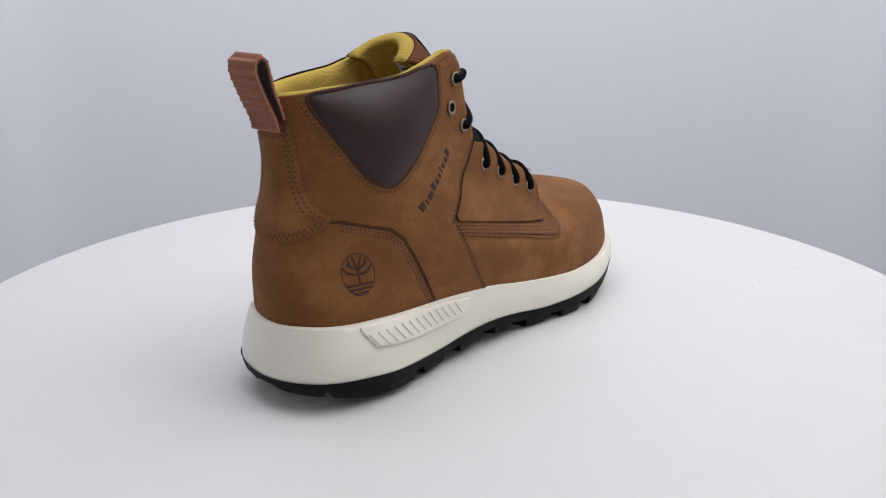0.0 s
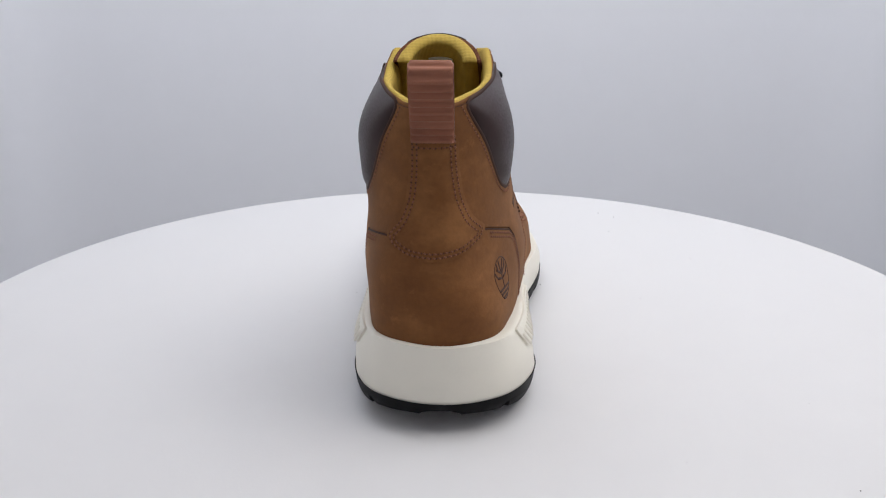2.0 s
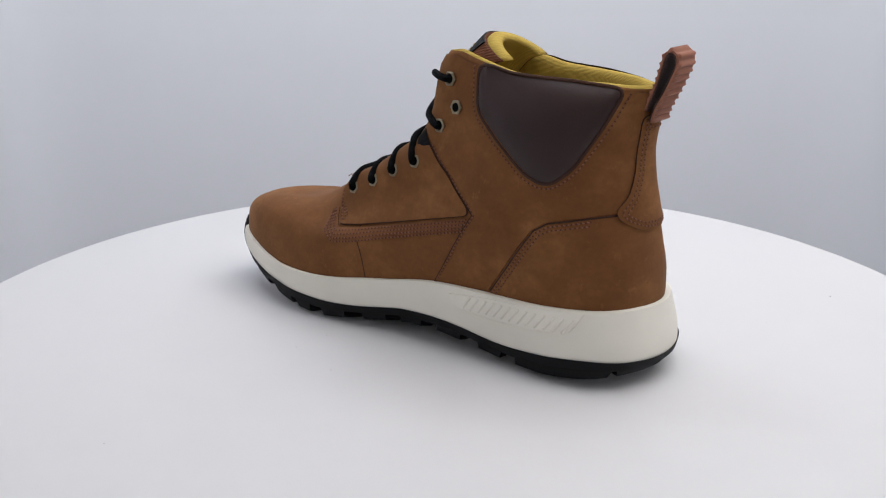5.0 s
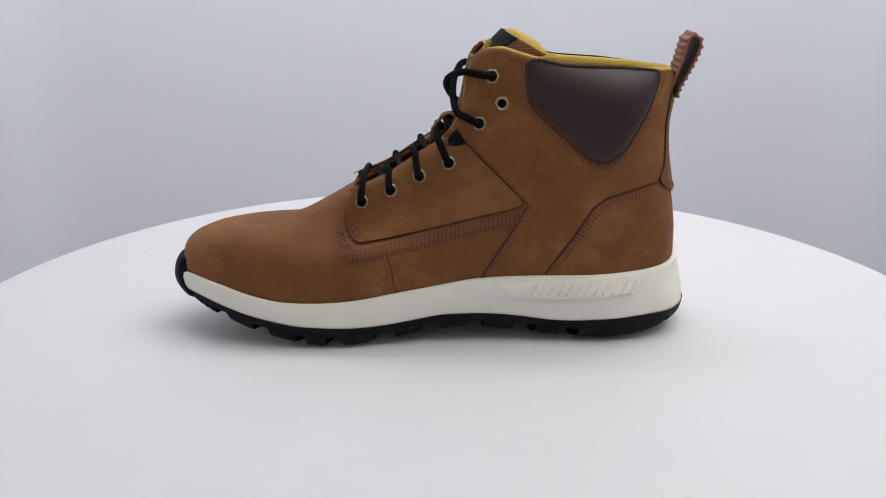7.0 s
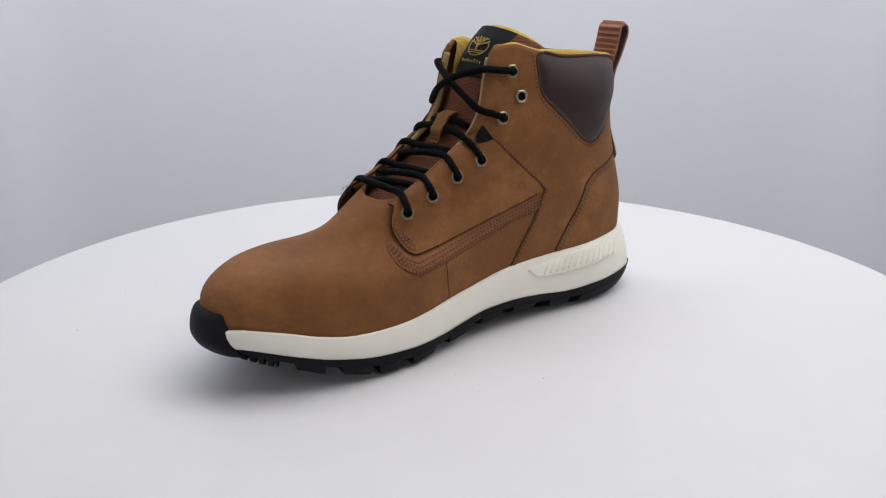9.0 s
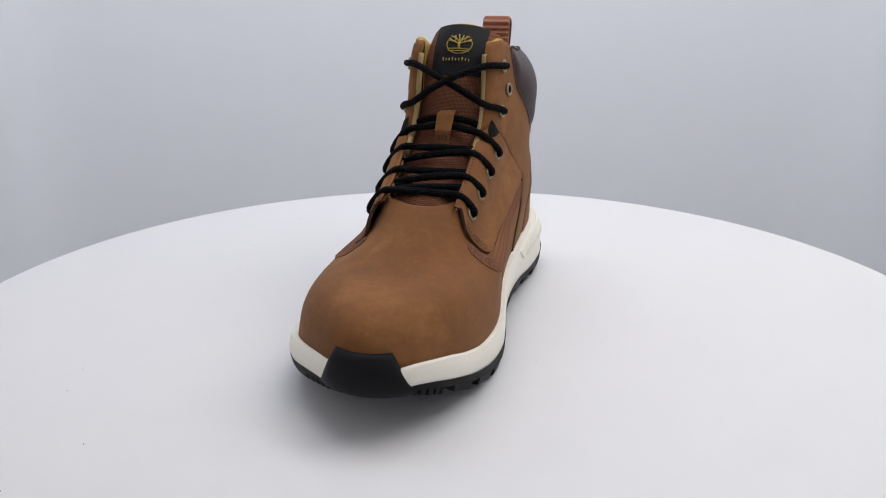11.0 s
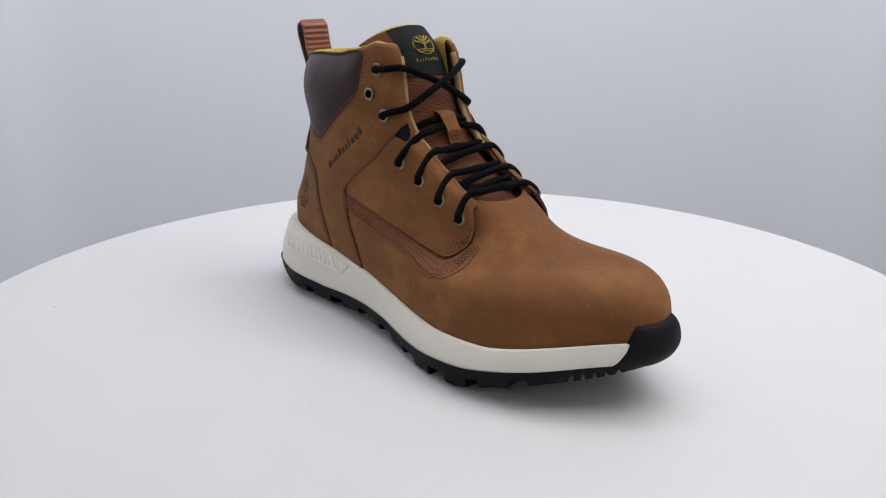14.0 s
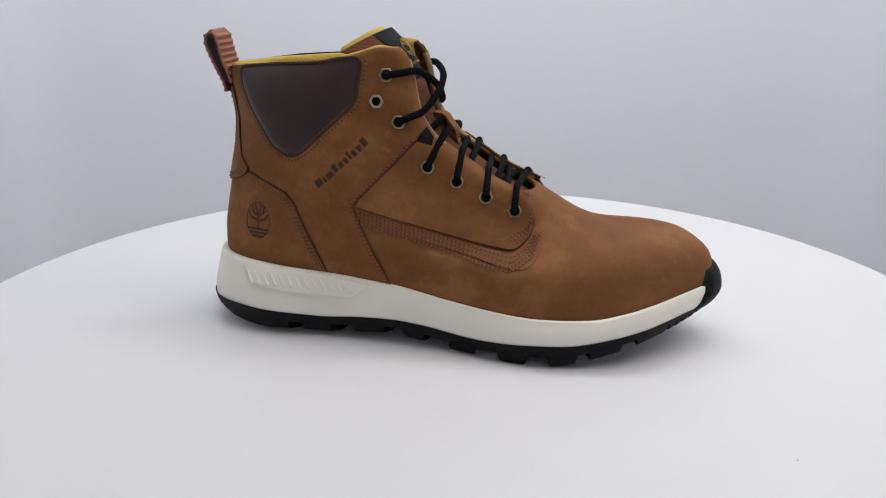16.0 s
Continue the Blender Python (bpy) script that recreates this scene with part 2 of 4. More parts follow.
def panel(name, skin, outline, thick, material, parent, label="", puff=0.0, puff_run=9.0, grid=4.0, ribs=None, edge=TAN_EDGE):
    """A sheet of leather laid on the skin inside an outline of (a, v), with its cut edge."""
    loop = [Vector((a * KA, v * KV)) for a, v in outline]
    n = len(loop)
    xs, ys = [p.x for p in loop], [p.y for p in loop]
    verts = list(loop)
    pts = np.array([(p.x, p.y) for p in loop])
    seg = np.roll(pts, -1, axis=0) - pts
    seglen = (seg ** 2).sum(1) + 1e-9

    def reach(q):
        t = np.clip(((q - pts) * seg).sum(1) / seglen, 0, 1)
        return np.sqrt((((pts + seg * t[:, None]) - q) ** 2).sum(1)).min()
    for i in range(int((max(xs) - min(xs)) / grid) + 1):
        for j in range(int((max(ys) - min(ys)) / grid) + 1):
            q = np.array([min(xs) + (i + 0.5 * (j % 2)) * grid, min(ys) + j * grid])
            if reach(q) > grid * 0.45:
                verts.append(Vector(q))
    vo, _, fo, *_ = delaunay_2d_cdt(verts, [(i, (i + 1) % n) for i in range(n)], [list(range(n))], 1, 1e-5)
    av = np.array([(p.x / KA, p.y / KV) for p in vo])
    d = np.array([reach(np.array((p.x, p.y))) for p in vo])
    off = thick + puff * (1 - np.exp(-(d / puff_run) ** 1.3)) - 0.35 * np.exp(-d / 0.8)
    if ribs is not None:
        off = off + ribs(skin.at(av[:, 0], av[:, 1]), d)
    P = skin.out(av[:, 0], av[:, 1], off) * MM
    Q = skin.out(av[:, 0], av[:, 1], -0.4) * MM
    bm = bmesh.new()
    top = [bm.verts.new(p) for p in P]
    used = {i for f in fo for i in f}
    rim = {}
    for f in fo:
        try:
            bm.faces.new([top[i] for i in f])
        except ValueError:
            pass
    index = {w: i for i, w in enumerate(top)}
    for e in [e for e in bm.edges if len(e.link_faces) == 1]:
        i, j = (index[w] for w in e.verts)
        for k in (i, j):
            if k not in rim:
                rim[k] = bm.verts.new(Q[k])
        bm.faces.new((top[i], top[j], rim[j], rim[i])).material_index = 1
    for i in set(range(len(top))) - used:
        bm.verts.remove(top[i])
    return part(name, bm, [material, edge], parent, label, 50)


def tube(bm, pts, r, sides=8, steps=6, squash=1.0):
    """A round cord along a smooth curve through the points (metres)."""
    p = np.array(pts, float)
    n = len(p)
    t = np.linspace(0, 1, (n - 1) * steps + 1)
    c = weights(t, n) @ p
    rings = []
    up = np.array([0.0, 0.0, 1.0])
    for i in range(len(c)):
        d = c[min(i + 1, len(c) - 1)] - c[max(i - 1, 0)]
        d /= np.linalg.norm(d) + 1e-12
        s = np.cross(d, up)
        s /= np.linalg.norm(s) + 1e-9
        u = np.cross(s, d)
        rings.append([bm.verts.new(c[i] + r * (s * math.cos(k) + u * math.sin(k) * squash)) for k in np.linspace(0, 2 * math.pi, sides, endpoint=False)])
    for a, b in zip(rings, rings[1:]):
        for k in range(sides):
            bm.faces.new((a[k], a[(k + 1) % sides], b[(k + 1) % sides], b[k]))
    for ring in (rings[0][::-1], rings[-1]):
        bm.faces.new(ring)


def strip_mesh(bm, skin, line, width, off, lift=0.25):
    """A narrow raised ribbon on the skin along a line of (a, v)."""
    av = np.array(line)
    P, N = skin.out(av[:, 0], av[:, 1], off), skin.normal(av[:, 0], av[:, 1])
    T = np.gradient(P, axis=0)
    S = np.cross(N, T)
    S /= np.linalg.norm(S, axis=1)[:, None] + 1e-9
    rows = [[bm.verts.new(p * MM) for p in (P[i] - S[i] * width / 2 - N[i] * 0.3, P[i] - S[i] * width / 4 + N[i] * lift,
                                            P[i] + S[i] * width / 4 + N[i] * lift, P[i] + S[i] * width / 2 - N[i] * 0.3)] for i in range(len(P))]
    for a, b in zip(rows, rows[1:]):
        for k in range(3):
            bm.faces.new((a[k], a[k + 1], b[k + 1], b[k]))
    bm.faces.new(rows[0])
    bm.faces.new(rows[-1][::-1])


HOLES = bmesh.new()


def stitches(bm, skin, line, off, pitch=2.6, size=1.7, wide=0.7):
    """A row of short thread stitches on the skin along a line of (a, v)."""
    av = np.array(line)
    P = skin.out(av[:, 0], av[:, 1], off)
    run = np.concatenate([[0], np.cumsum(np.linalg.norm(np.diff(P, axis=0), axis=1))])
    N = skin.normal(av[:, 0], av[:, 1])
    for s in np.arange(pitch / 2, run[-1] - size / 2, pitch):
        c, e = (np.array([np.interp(s + h, run, P[:, k]) for k in range(3)]) for h in (-size / 2, size / 2))
        n = np.array([np.interp(s, run, N[:, k]) for k in range(3)])
        d = (e - c) / (np.linalg.norm(e - c) + 1e-9)
        w = np.cross(n, d)
        w /= np.linalg.norm(w) + 1e-9
        m = (c + e) / 2
        g = e + d * 0.45
        HOLES.faces.new([HOLES.verts.new((g + u) * MM) for u in (d * 0.5 + n * 0.13, w * 0.6 + n * 0.13, -d * 0.5 + n * 0.13, -w * 0.6 + n * 0.13)])
        ends = [bm.verts.new((q - n * 0.3) * MM) for q in (c, e)]
        mids = [bm.verts.new((m + v) * MM) for v in (w * wide - n * 0.2 - d * 0.3, w * wide * 0.5 + n * 0.45, -w * wide * 0.5 + n * 0.45, -w * wide - n * 0.2 + d * 0.3)]
        for k in range(3):
            bm.faces.new((ends[0], mids[k], mids[k + 1]))
            bm.faces.new((ends[1], mids[k + 1], mids[k]))


# ---- the studio ----
def studio():
    # backdrop: a paper wall bent round the table, with a cove to the floor
    bm = bmesh.new()
    plan = rounded([(-0.80, 1.15), (0.80, 1.15), (0.80, -1.25), (-0.80, -1.25)], 0.16, 10)
    levels = [1.5, 0.9, 0.4, 0.1, -0.1, -0.3, -0.55, -0.72]
    rows = [[bm.verts.new((x, y, z)) for z in levels] for x, y in plan]
    for a, b in zip(rows, rows[1:] + rows[:1]):
        for k in range(len(levels) - 1):
            bm.faces.new((a[k], a[k + 1], b[k + 1], b[k]))
    bmesh.ops.remove_doubles(bm, verts=bm.verts, dist=1e-5)
    me_ob = part("backdrop", bm, WALL, None, "", 60)
    tagged(me_ob, "pale grey paper backdrop walls round the table", "backdrop", kind="structure")
    so = me_ob.modifiers.new("thickness", "SOLIDIFY")
    so.thickness, so.offset = 0.006, 1
    # both unseen and added: the ceiling closes the room, the floor dims the lower backdrop
    for name, z, lab, mat in (("ceiling", 1.5, "unseen pale ceiling, added to close the room", WALL), ("floor", -0.72, "unseen grey floor, added to dim the lower backdrop", FLOOR)):
        bm = bmesh.new()
        bm.faces.new([bm.verts.new((x, y, z)) for x, y in plan])
        ex = bmesh.ops.extrude_face_region(bm, geom=list(bm.faces))
        bmesh.ops.translate(bm, vec=(0, 0, 0.02 if z > 0 else -0.02), verts=[g for g in ex["geom"] if isinstance(g, bmesh.types.BMVert)])
        tagged(part(name, bm, mat, None), lab, name, kind="structure")


def lathe(bm, prof, seg=160):
    rows = [[bm.verts.new((r * math.cos(2 * math.pi * k / seg), r * math.sin(2 * math.pi * k / seg), z)) for k in range(seg)] for r, z in prof]
    for a, b in zip(rows, rows[1:]):
        for k in range(seg):
            bm.faces.new((a[k], a[(k + 1) % seg], b[(k + 1) % seg], b[k]))
    bm.faces.new(rows[0])
    bm.faces.new(rows[-1][::-1])


def turntable():
    base = new("turntable")
    tagged(base, "round white rotating display table with a plain matt top", "turntable")
    R = 0.312
    bm = bmesh.new()
    lathe(bm, [(R - 0.004, 0.0), (R - 0.0015, -0.0008), (R, -0.003), (R, -0.018), (R - 0.002, -0.02)])
    part("tabletop", bm, DISC, base)
    bm = bmesh.new()
    lathe(bm, [(0.14, -0.02), (0.12, -0.60), (0.2, -0.70), (0.2, -0.72)], 64)
    part("pedestal", bm, DISC, base)
    bm = bmesh.new()
    rnd = random.Random(4)
    for _ in range(16):
        a, r, s = rnd.uniform(0, 6.283), 0.29 * math.sqrt(rnd.random()), rnd.uniform(0.00015, 0.0004)
        bmesh.ops.create_icosphere(bm, subdivisions=1, radius=s, matrix=Matrix.Translation((r * math.cos(a), r * math.sin(a), s * 0.5)))
    ob = part("dust", bm, DUST, base, "tiny grey dust specks on the white top")
    tagged(ob, kind="stuff")
    return base


# ---- the boot's forms (millimetres) ----
FRONT = [(154, 35), (153.5, 41), (152.3, 47.8), (147.8, 54), (139, 58.8), (126, 60.9), (110, 61.5), (97, 63), (85, 66.5), (70, 74), (55, 82.2),
         (40, 89.7), (25, 97.8), (10, 106.5), (-2.5, 116.5), (-9, 128), (-12.5, 145), (-15.5, 156), (-20, 161.5)]
BACK = [(-134.5, 39.5), (-134, 56), (-131.5, 74), (-128.5, 90), (-126, 104), (-125, 118), (-127, 135), (-127.5, 148)]
FEATHER = [(-134.5, 39.5), (-130, 40), (-124, 39.7), (-112, 38.6), (-86, 37), (-55, 36.2), (-20, 33.7), (14, 28), (34, 25.8), (62, 24.4), (89, 25), (107, 28), (121, 31), (140, 34), (154, 35)]
COLLAR = [(-127.5, 148), (-120, 148.7), (-109, 150.2), (-88, 151.5), (-64, 153), (-52, 155.7), (-40, 159), (-29, 161.8), (-20, 161.5)]
FEATHER_RISE = [(-140, 0), (-100, 0), (-80, 0.2), (-54, 1.0), (-30, 2.2), (-14, 2.5), (3, 2.6), (28, 2.4), (42, 1.5), (60, 0.9), (84, 0.3), (109, 0.4), (128, 1.6), (143, 1.8), (154, 0), (160, 0)]
MIDLOW_RISE = [(-145, 0), (-75, 0), (-54, 1.2), (-31, 2.3), (-15, 2.6), (3, 3.4), (22, 2.8), (40, 1.2), (60, 0), (105, 0.3), (125, 1.6), (145, 3.0), (155, 0), (160, 0)]
LUG_RISE = [(-145, 0), (-75, 0), (-55, 1.8), (-40, 2.3), (-21, 3.0), (-13, 3.4), (2, 4.8), (13, 5.0), (22, 4.4), (40, 3.0), (59, 1.0), (80, 1.2), (101, 0.6), (125, 1.2), (145, 2.4), (152, 0), (160, 0)]
UPPER = Skin(BACK, FRONT, FEATHER, COLLAR,
             [[-5, 22, 32, 35, 38, 47, 42, 28, 5], [-5, 22, 32, 36, 39, 45, 41, 27, 5], [-5, 21, 32, 37, 38, 42, 35.5, 21, 4],
              [-4, 18.5, 30, 36, 37, 36, 30, 18, 3], [-3, 16, 28, 34, 34, 31, 28, 20, 2], [-2, 14, 27, 33.5, 34, 30, 28.5, 24, 19],
              [-1, 12, 24.5, 32.5, 34, 32, 28, 25, 20], [-1, 10, 22, 31, 33, 31, 28, 25, 20], [-1, 9, 16, 22, 26, 27, 26, 24, 19]],
             [[-5, -27, -36.5, -43, -48, -54, -44, -17.5, 5], [-5, -26, -36, -43.5, -47, -50, -39.5, -16, 5], [-5, -21, -33.5, -43, -45, -41.8, -32.3, -13, 4],
              [-4, -18, -31, -40.5, -42.5, -38, -28, -12, 3], [-3, -15.5, -27.5, -36, -39, -34, -27, -17, 2], [-2, -13, -25.5, -34, -36, -31, -28, -24, -18],
              [-1, -11, -23.5, -32, -35, -32, -28, -25, -19], [-1, -10, -21.5, -30.5, -33, -31, -28, -25, -19], [-1, -9.5, -16.5, -22.5, -26, -27, -26, -24, -18]], throat=20, split=0.53, rise_low=FEATHER_RISE, sag=2.0)
# the loose eyestay flaps run on past the vamp's edge
FLAP = Skin(BACK, FRONT, FEATHER, COLLAR, UPPER.inner, UPPER.outer, throat=20, split=0.0, rise_low=FEATHER_RISE, sag=2.0)
MIDLOW = [(-142.5, 14.5), (-135, 15.2), (-120, 15.3), (-95, 13.8), (-70, 12.4), (-60, 12.0), (-40, 13.4), (-20, 14.1), (0, 12.8), (15, 10.9), (29, 9.9), (42, 10.3), (62, 11.6), (80, 12.5), (100, 15.5), (120, 19.5), (140, 23.3), (157, 25)]
MIDHIGH = [(x * 1.028, z + 0.8) for x, z in FEATHER]
MID = Skin([(-142.3, 14.5), (-142, 20), (-140, 30), (-137.6, 40.3)], [(155.5, 25), (157, 28.5), (157, 32), (155.8, 35.8)], MIDLOW, MIDHIGH,
           [[-5, 27, 40, 39, 40, 49.5, 44.5, 29.5, 5], [-5, 26.3, 39.2, 39.5, 41, 50, 44.8, 29.5, 5], [-5, 24, 35.2, 38, 40.5, 49, 44, 29.5, 5]],
           [[-5, -35.7, -49.5, -47, -50, -60, -48.5, -18, 4.5], [-5, -34.8, -47.3, -46.5, -50.5, -60, -48.5, -18, 4.5], [-5, -31.8, -41.6, -45, -49.5, -57.5, -47, -18, 4.5]], fade=1.0,
           rise_low=MIDLOW_RISE, rise_high=FEATHER_RISE)
# the lower edge of the outsole's side wall; the tread rounds on below it to the table
LUGLOW = [(-140, 8.3), (-131, 7.2), (-118, 4.4), (-105, 2.8), (-92, 2.2), (-75, 2.6), (-61, 2.4), (-43, 3.4), (-24, 4.9), (-13, 4.4), (0, 2.8), (15, 0.6), (30, 0.0), (45, -0.4), (58, -0.3), (75, 0.2),
          (86, 2.2), (100, 6.2), (110, 8.6), (118, 11.4), (132, 14.9), (143, 18.2), (149, 20.8), (156, 23.4)]
TREAD_LOW = -0.8
OUT = Skin([(-139.8, 8.3), (-142, 11), (-142.9, 14.9)], [(152.3, 23.2), (153.6, 24.2), (155.6, 25.4)], LUGLOW, [(x * 1.002, z + 0.5) for x, z in MIDLOW],
           [[-5, 24.5, 37.5, 36.5, 38, 47.5, 42.5, 28, 5], [-5, 26.3, 39.5, 38.3, 39.8, 49.3, 44.2, 29.3, 5], [-5, 27.5, 40.5, 39.5, 40.5, 50, 44.9, 29.8, 5]],
           [[-5, -33.3, -47, -45, -48, -58, -46.5, -16.5, 4.5], [-5, -35.3, -48.8, -46.6, -50, -60, -48.5, -17.8, 4.5], [-5, -36.3, -50, -47.5, -50.5, -60.5, -49, -18.3, 4.5]], fade=1.0,
           rise_low=LUG_RISE, rise_high=MIDLOW_RISE)


def grid_mesh(bm, skin, avals, vvals, off=0.0):
    A, V = np.meshgrid(avals, vvals, indexing="ij")
    P = skin.out(A.ravel(), V.ravel(), off) if off else skin.at(A.ravel(), V.ravel())
    vs = [bm.verts.new(p * MM) for p in P]
    nv = len(vvals)
    for i in range(len(avals) - 1):
        for j in range(nv - 1):
            bm.faces.new((vs[i * nv + j], vs[(i + 1) * nv + j], vs[(i + 1) * nv + j + 1], vs[i * nv + j + 1]))
    return [vs[i * nv:(i + 1) * nv] for i in range(len(avals))]


def line_on(skin, side, pts, step=2.0, seen="side"):
    return [skin.find(side, x, z, seen) for x, z in densify(pts, step)]


def ring_on(skin, side, pts, step=3.0, seen="side"):
    return [skin.find(side, x, z, seen) for x, z in densify(list(pts) + [pts[0]], step)[:-1]]


# seams of one side, side view (x, z); the outer side sits a little lower
def seam(side, key):
    inner = {
        "eyestay": [(-12, 111), (-45, 79), (33, 60), (50, 57), (55, 68), (55.5, 75), (51, 82)],
        "vee": [(-12, 111), (-45, 79), (-18, 34)],
        "counter": [(-57, 39.5), (-82, 77), (-89, 81.5), (-109, 86), (-120, 88)],
        "collar": [(-43, 156.6), (-45, 133), (-76, 105), (-84, 101.5), (-90, 102), (-99, 109), (-111.5, 131), (-118, 148.6)],
        "band": [(-43, 77.5), (33, 59), (49, 56), (54, 61), (56.5, 66), (61, 64), (60.5, 55), (52, 49), (30, 53), (-39, 70)],
    }
    outer = {
        "eyestay": [(-9, 112), (-42, 77), (33, 58.5), (48, 56), (55, 63), (57, 74), (52, 81.5)],
        "vee": [(-9, 112), (-42, 77), (-18, 31)],
        "counter": [(-58, 36), (-78, 75), (-84, 80.5), (-108, 88), (-120, 90)],
        "collar": [(-39, 156.8), (-42, 133), (-72, 105.5), (-80, 101), (-92, 105.5), (-111, 134), (-117.5, 148.4)],
        "band": [(-40, 76), (33, 57.5), (47, 55), (53, 59.5), (57, 66), (61.5, 64), (61.5, 55), (56, 49.5), (46, 49), (-37, 68)],
    }
    return (inner if side > 0 else outer)[key]


def offset_line(pts, d):
    """Shift a polyline sideways by d."""
    out = []
    for i, p in enumerate(pts):
        a, b = Vector(pts[max(i - 1, 0)]), Vector(pts[min(i + 1, len(pts) - 1)])
        t = (b - a).normalized()
        out.append((p[0] - t.y * d, p[1] + t.x * d))
    return out


def boot():
    root = new("boot")
    tagged(root, "tan nubuck lace-up ankle boot with dark collar and cream sole", "boot")

    # base shell, open at the throat and the top
    bm = bmesh.new()
    av = np.concatenate([np.linspace(-1, 1, 161)])
    vamp = grid_mesh(bm, UPPER, av, np.linspace(0, 0.5299, 40))
    for p, q in zip(vamp[0], vamp[-1]):
        p.co = q.co = (p.co + q.co) / 2
    grid_mesh(bm, UPPER, av, np.linspace(0.53, 1, 36))
    bmesh.ops.remove_doubles(bm, verts=bm.verts, dist=0.00006)
    for r in (0.016, 0.014, 0.012, 0.011, 0.010, 0.009, 0.008, 0.007):
        mid = [v for v in bm.verts if v.co.x > 0.042 and abs(v.co.y - 0.003) < r and v.co.z > 0.055]
        bmesh.ops.smooth_vert(bm, verts=mid, factor=0.5, use_axis_x=True, use_axis_y=True, use_axis_z=True)
    shell = part("upper", bm, TAN, root, "tan brown nubuck leather upper", None)
    so = shell.modifiers.new("thickness", "SOLIDIFY")
    so.thickness, so.offset = 0.002, -1

    # collar lining: a padded roll over the rim and down inside
    bm = bmesh.new()
    keys = [(1.0, -0.6, 0.0), (1.0, -1.0, 0.9), (1.0, -2.4, 1.4), (1.0, -4.0, 1.0), (0.99, -5.5, 0.0), (0.95, -7.0, 0), (0.88, -7.5, 0), (0.8, -7.0, 0),
            (0.7, -6.0, 0), (0.6, -5.0, 0), (0.48, -4.5, 0), (0.36, -4, 0), (0.25, -4, 0)]
    a = np.linspace(-0.985, 0.985, 121)
    rows = []
    for v, off, up in keys:
        a = np.linspace(-1, 1, 121) * (0.985 if v > 0.62 else 0.82)
        P = UPPER.out(a, np.full_like(a, v), off)
        P[:, 2] += up
        rows.append([bm.verts.new(p * MM) for p in P])
    for r, q in zip(rows, rows[1:]):
        for k in range(len(a) - 1):
            bm.faces.new((r[k], r[k + 1], q[k + 1], q[k]))
    part("lining", bm, MUSTARD, root, "mustard yellow fabric collar lining", None)
    bm = bmesh.new()
    P = UPPER.out(np.linspace(-1, 1, 97), np.full(97, 0.14), -2.5)
    bm.faces.new([bm.verts.new((p[0] * MM, p[1] * MM, min(p[2], 46) * MM)) for p in P[:-1]])
    ex = bmesh.ops.extrude_face_region(bm, geom=list(bm.faces))
    bmesh.ops.translate(bm, vec=(0, 0, -0.006), verts=[g for g in ex["geom"] if isinstance(g, bmesh.types.BMVert)])
    part("insole", bm, INSOLE, root, "dull yellow fabric insole deep inside")

    # leather panels
    threads = bmesh.new()
    grooves = bmesh.new()
    for side in (1, -1):
        # quarter: everything behind the vee and above the heel counter
        vee, cnt = seam(side, "vee"), seam(side, "counter")
        q = [UPPER.find(side, x, z) for x, z in densify(vee, 3)]
        low = [UPPER.find(side, x, z) for x, z in densify([(vee[2][0] - 0.5, vee[2][1]), (cnt[0][0] + 1.2, cnt[0][1] + 0.3)], 3)]
        up = [UPPER.find(side, x + 0.9, z + 0.9) for x, z in densify(cnt, 3)]
        back = [(side * 0.06, v) for v in np.linspace(up[-1][1], 0.985, 14)]
        top = [(side * k, 0.985) for k in np.linspace(0.09, 0.985, 36)]
        front = [(side * 0.985, v) for v in np.linspace(0.96, q[0][1] + 0.02, 10)]
        loop = q + low[1:] + up[1:] + back[1:] + top + front
        panel("quarter", UPPER, loop, 1.0, TAN, root)
        # eyestay with seven eyelets
        e = seam(side, "eyestay")
        run = [FLAP.find(side, x, z) for x, z in densify(rounded(e, 6, 5, False), 2.5)]
        edge = [(side * 0.985, v) for v in np.linspace(run[-1][1] + 0.02, run[0][1] - 0.01, 15)]
        panel("eyestay", FLAP, run + edge, 1.9, TAN, root)
        # stitched band under it
        panel("side_band", UPPER, ring_on(UPPER, side, rounded(seam(side, "band"), 4, 3)), 0.75, BAND, root, "reddish tan leather band with four rows of stitching")
        # padded collar panel
        c = ring_on(UPPER, side, rounded(seam(side, "collar"), 6, 4))
        panel("collar_panel", UPPER, c, 0.9, DARK, root, "dark brown smooth padded leather collar panel", 3.1, 5.0, grid=2.6, edge=DARK)
        strip_mesh(grooves, UPPER, c + c[:1], 1.9, 1.2)
        # dark seam lines: ribbons for the cut edges and the shade beside them
        strip_mesh(grooves, UPPER, line_on(UPPER, side, offset_line(vee, -0.5 * 1)), 0.9, 0.6)
        strip_mesh(grooves, UPPER, line_on(UPPER, side, cnt), 1.0, 0.7)
        strip_mesh(grooves, FLAP, line_on(FLAP, side, rounded(e, 6, 5, False)[1:-5]), 0.7, 0.9)
        if side > 0:
            strip_mesh(grooves, UPPER, line_on(UPPER, side, [(33, 60), (30, 47), (27, 27)]), 0.8, 0.0)
        # stitch rows
        for d in (1.4, 3.0, 4.6, 6.2):
            b = seam(side, "band")
            pts = [(x, z - d * 1.15) for x, z in b[:3]] + [(53 + d * 0.7, 58.5 - d * 0.8), (56.2 + d * 0.6, 64)]
            stitches(threads, UPPER, line_on(UPPER, side, pts), 0.85, 2.4)
        for d in (1.6, 3.6):
            stitches(threads, UPPER, line_on(UPPER, side, offset_line(cnt[:-1], d)), 1.0, 2.4)
        stitches(threads, UPPER, line_on(UPPER, side, offset_line(vee, -1.9)), 1.1, 2.4)
        cp = seam(side, "collar")
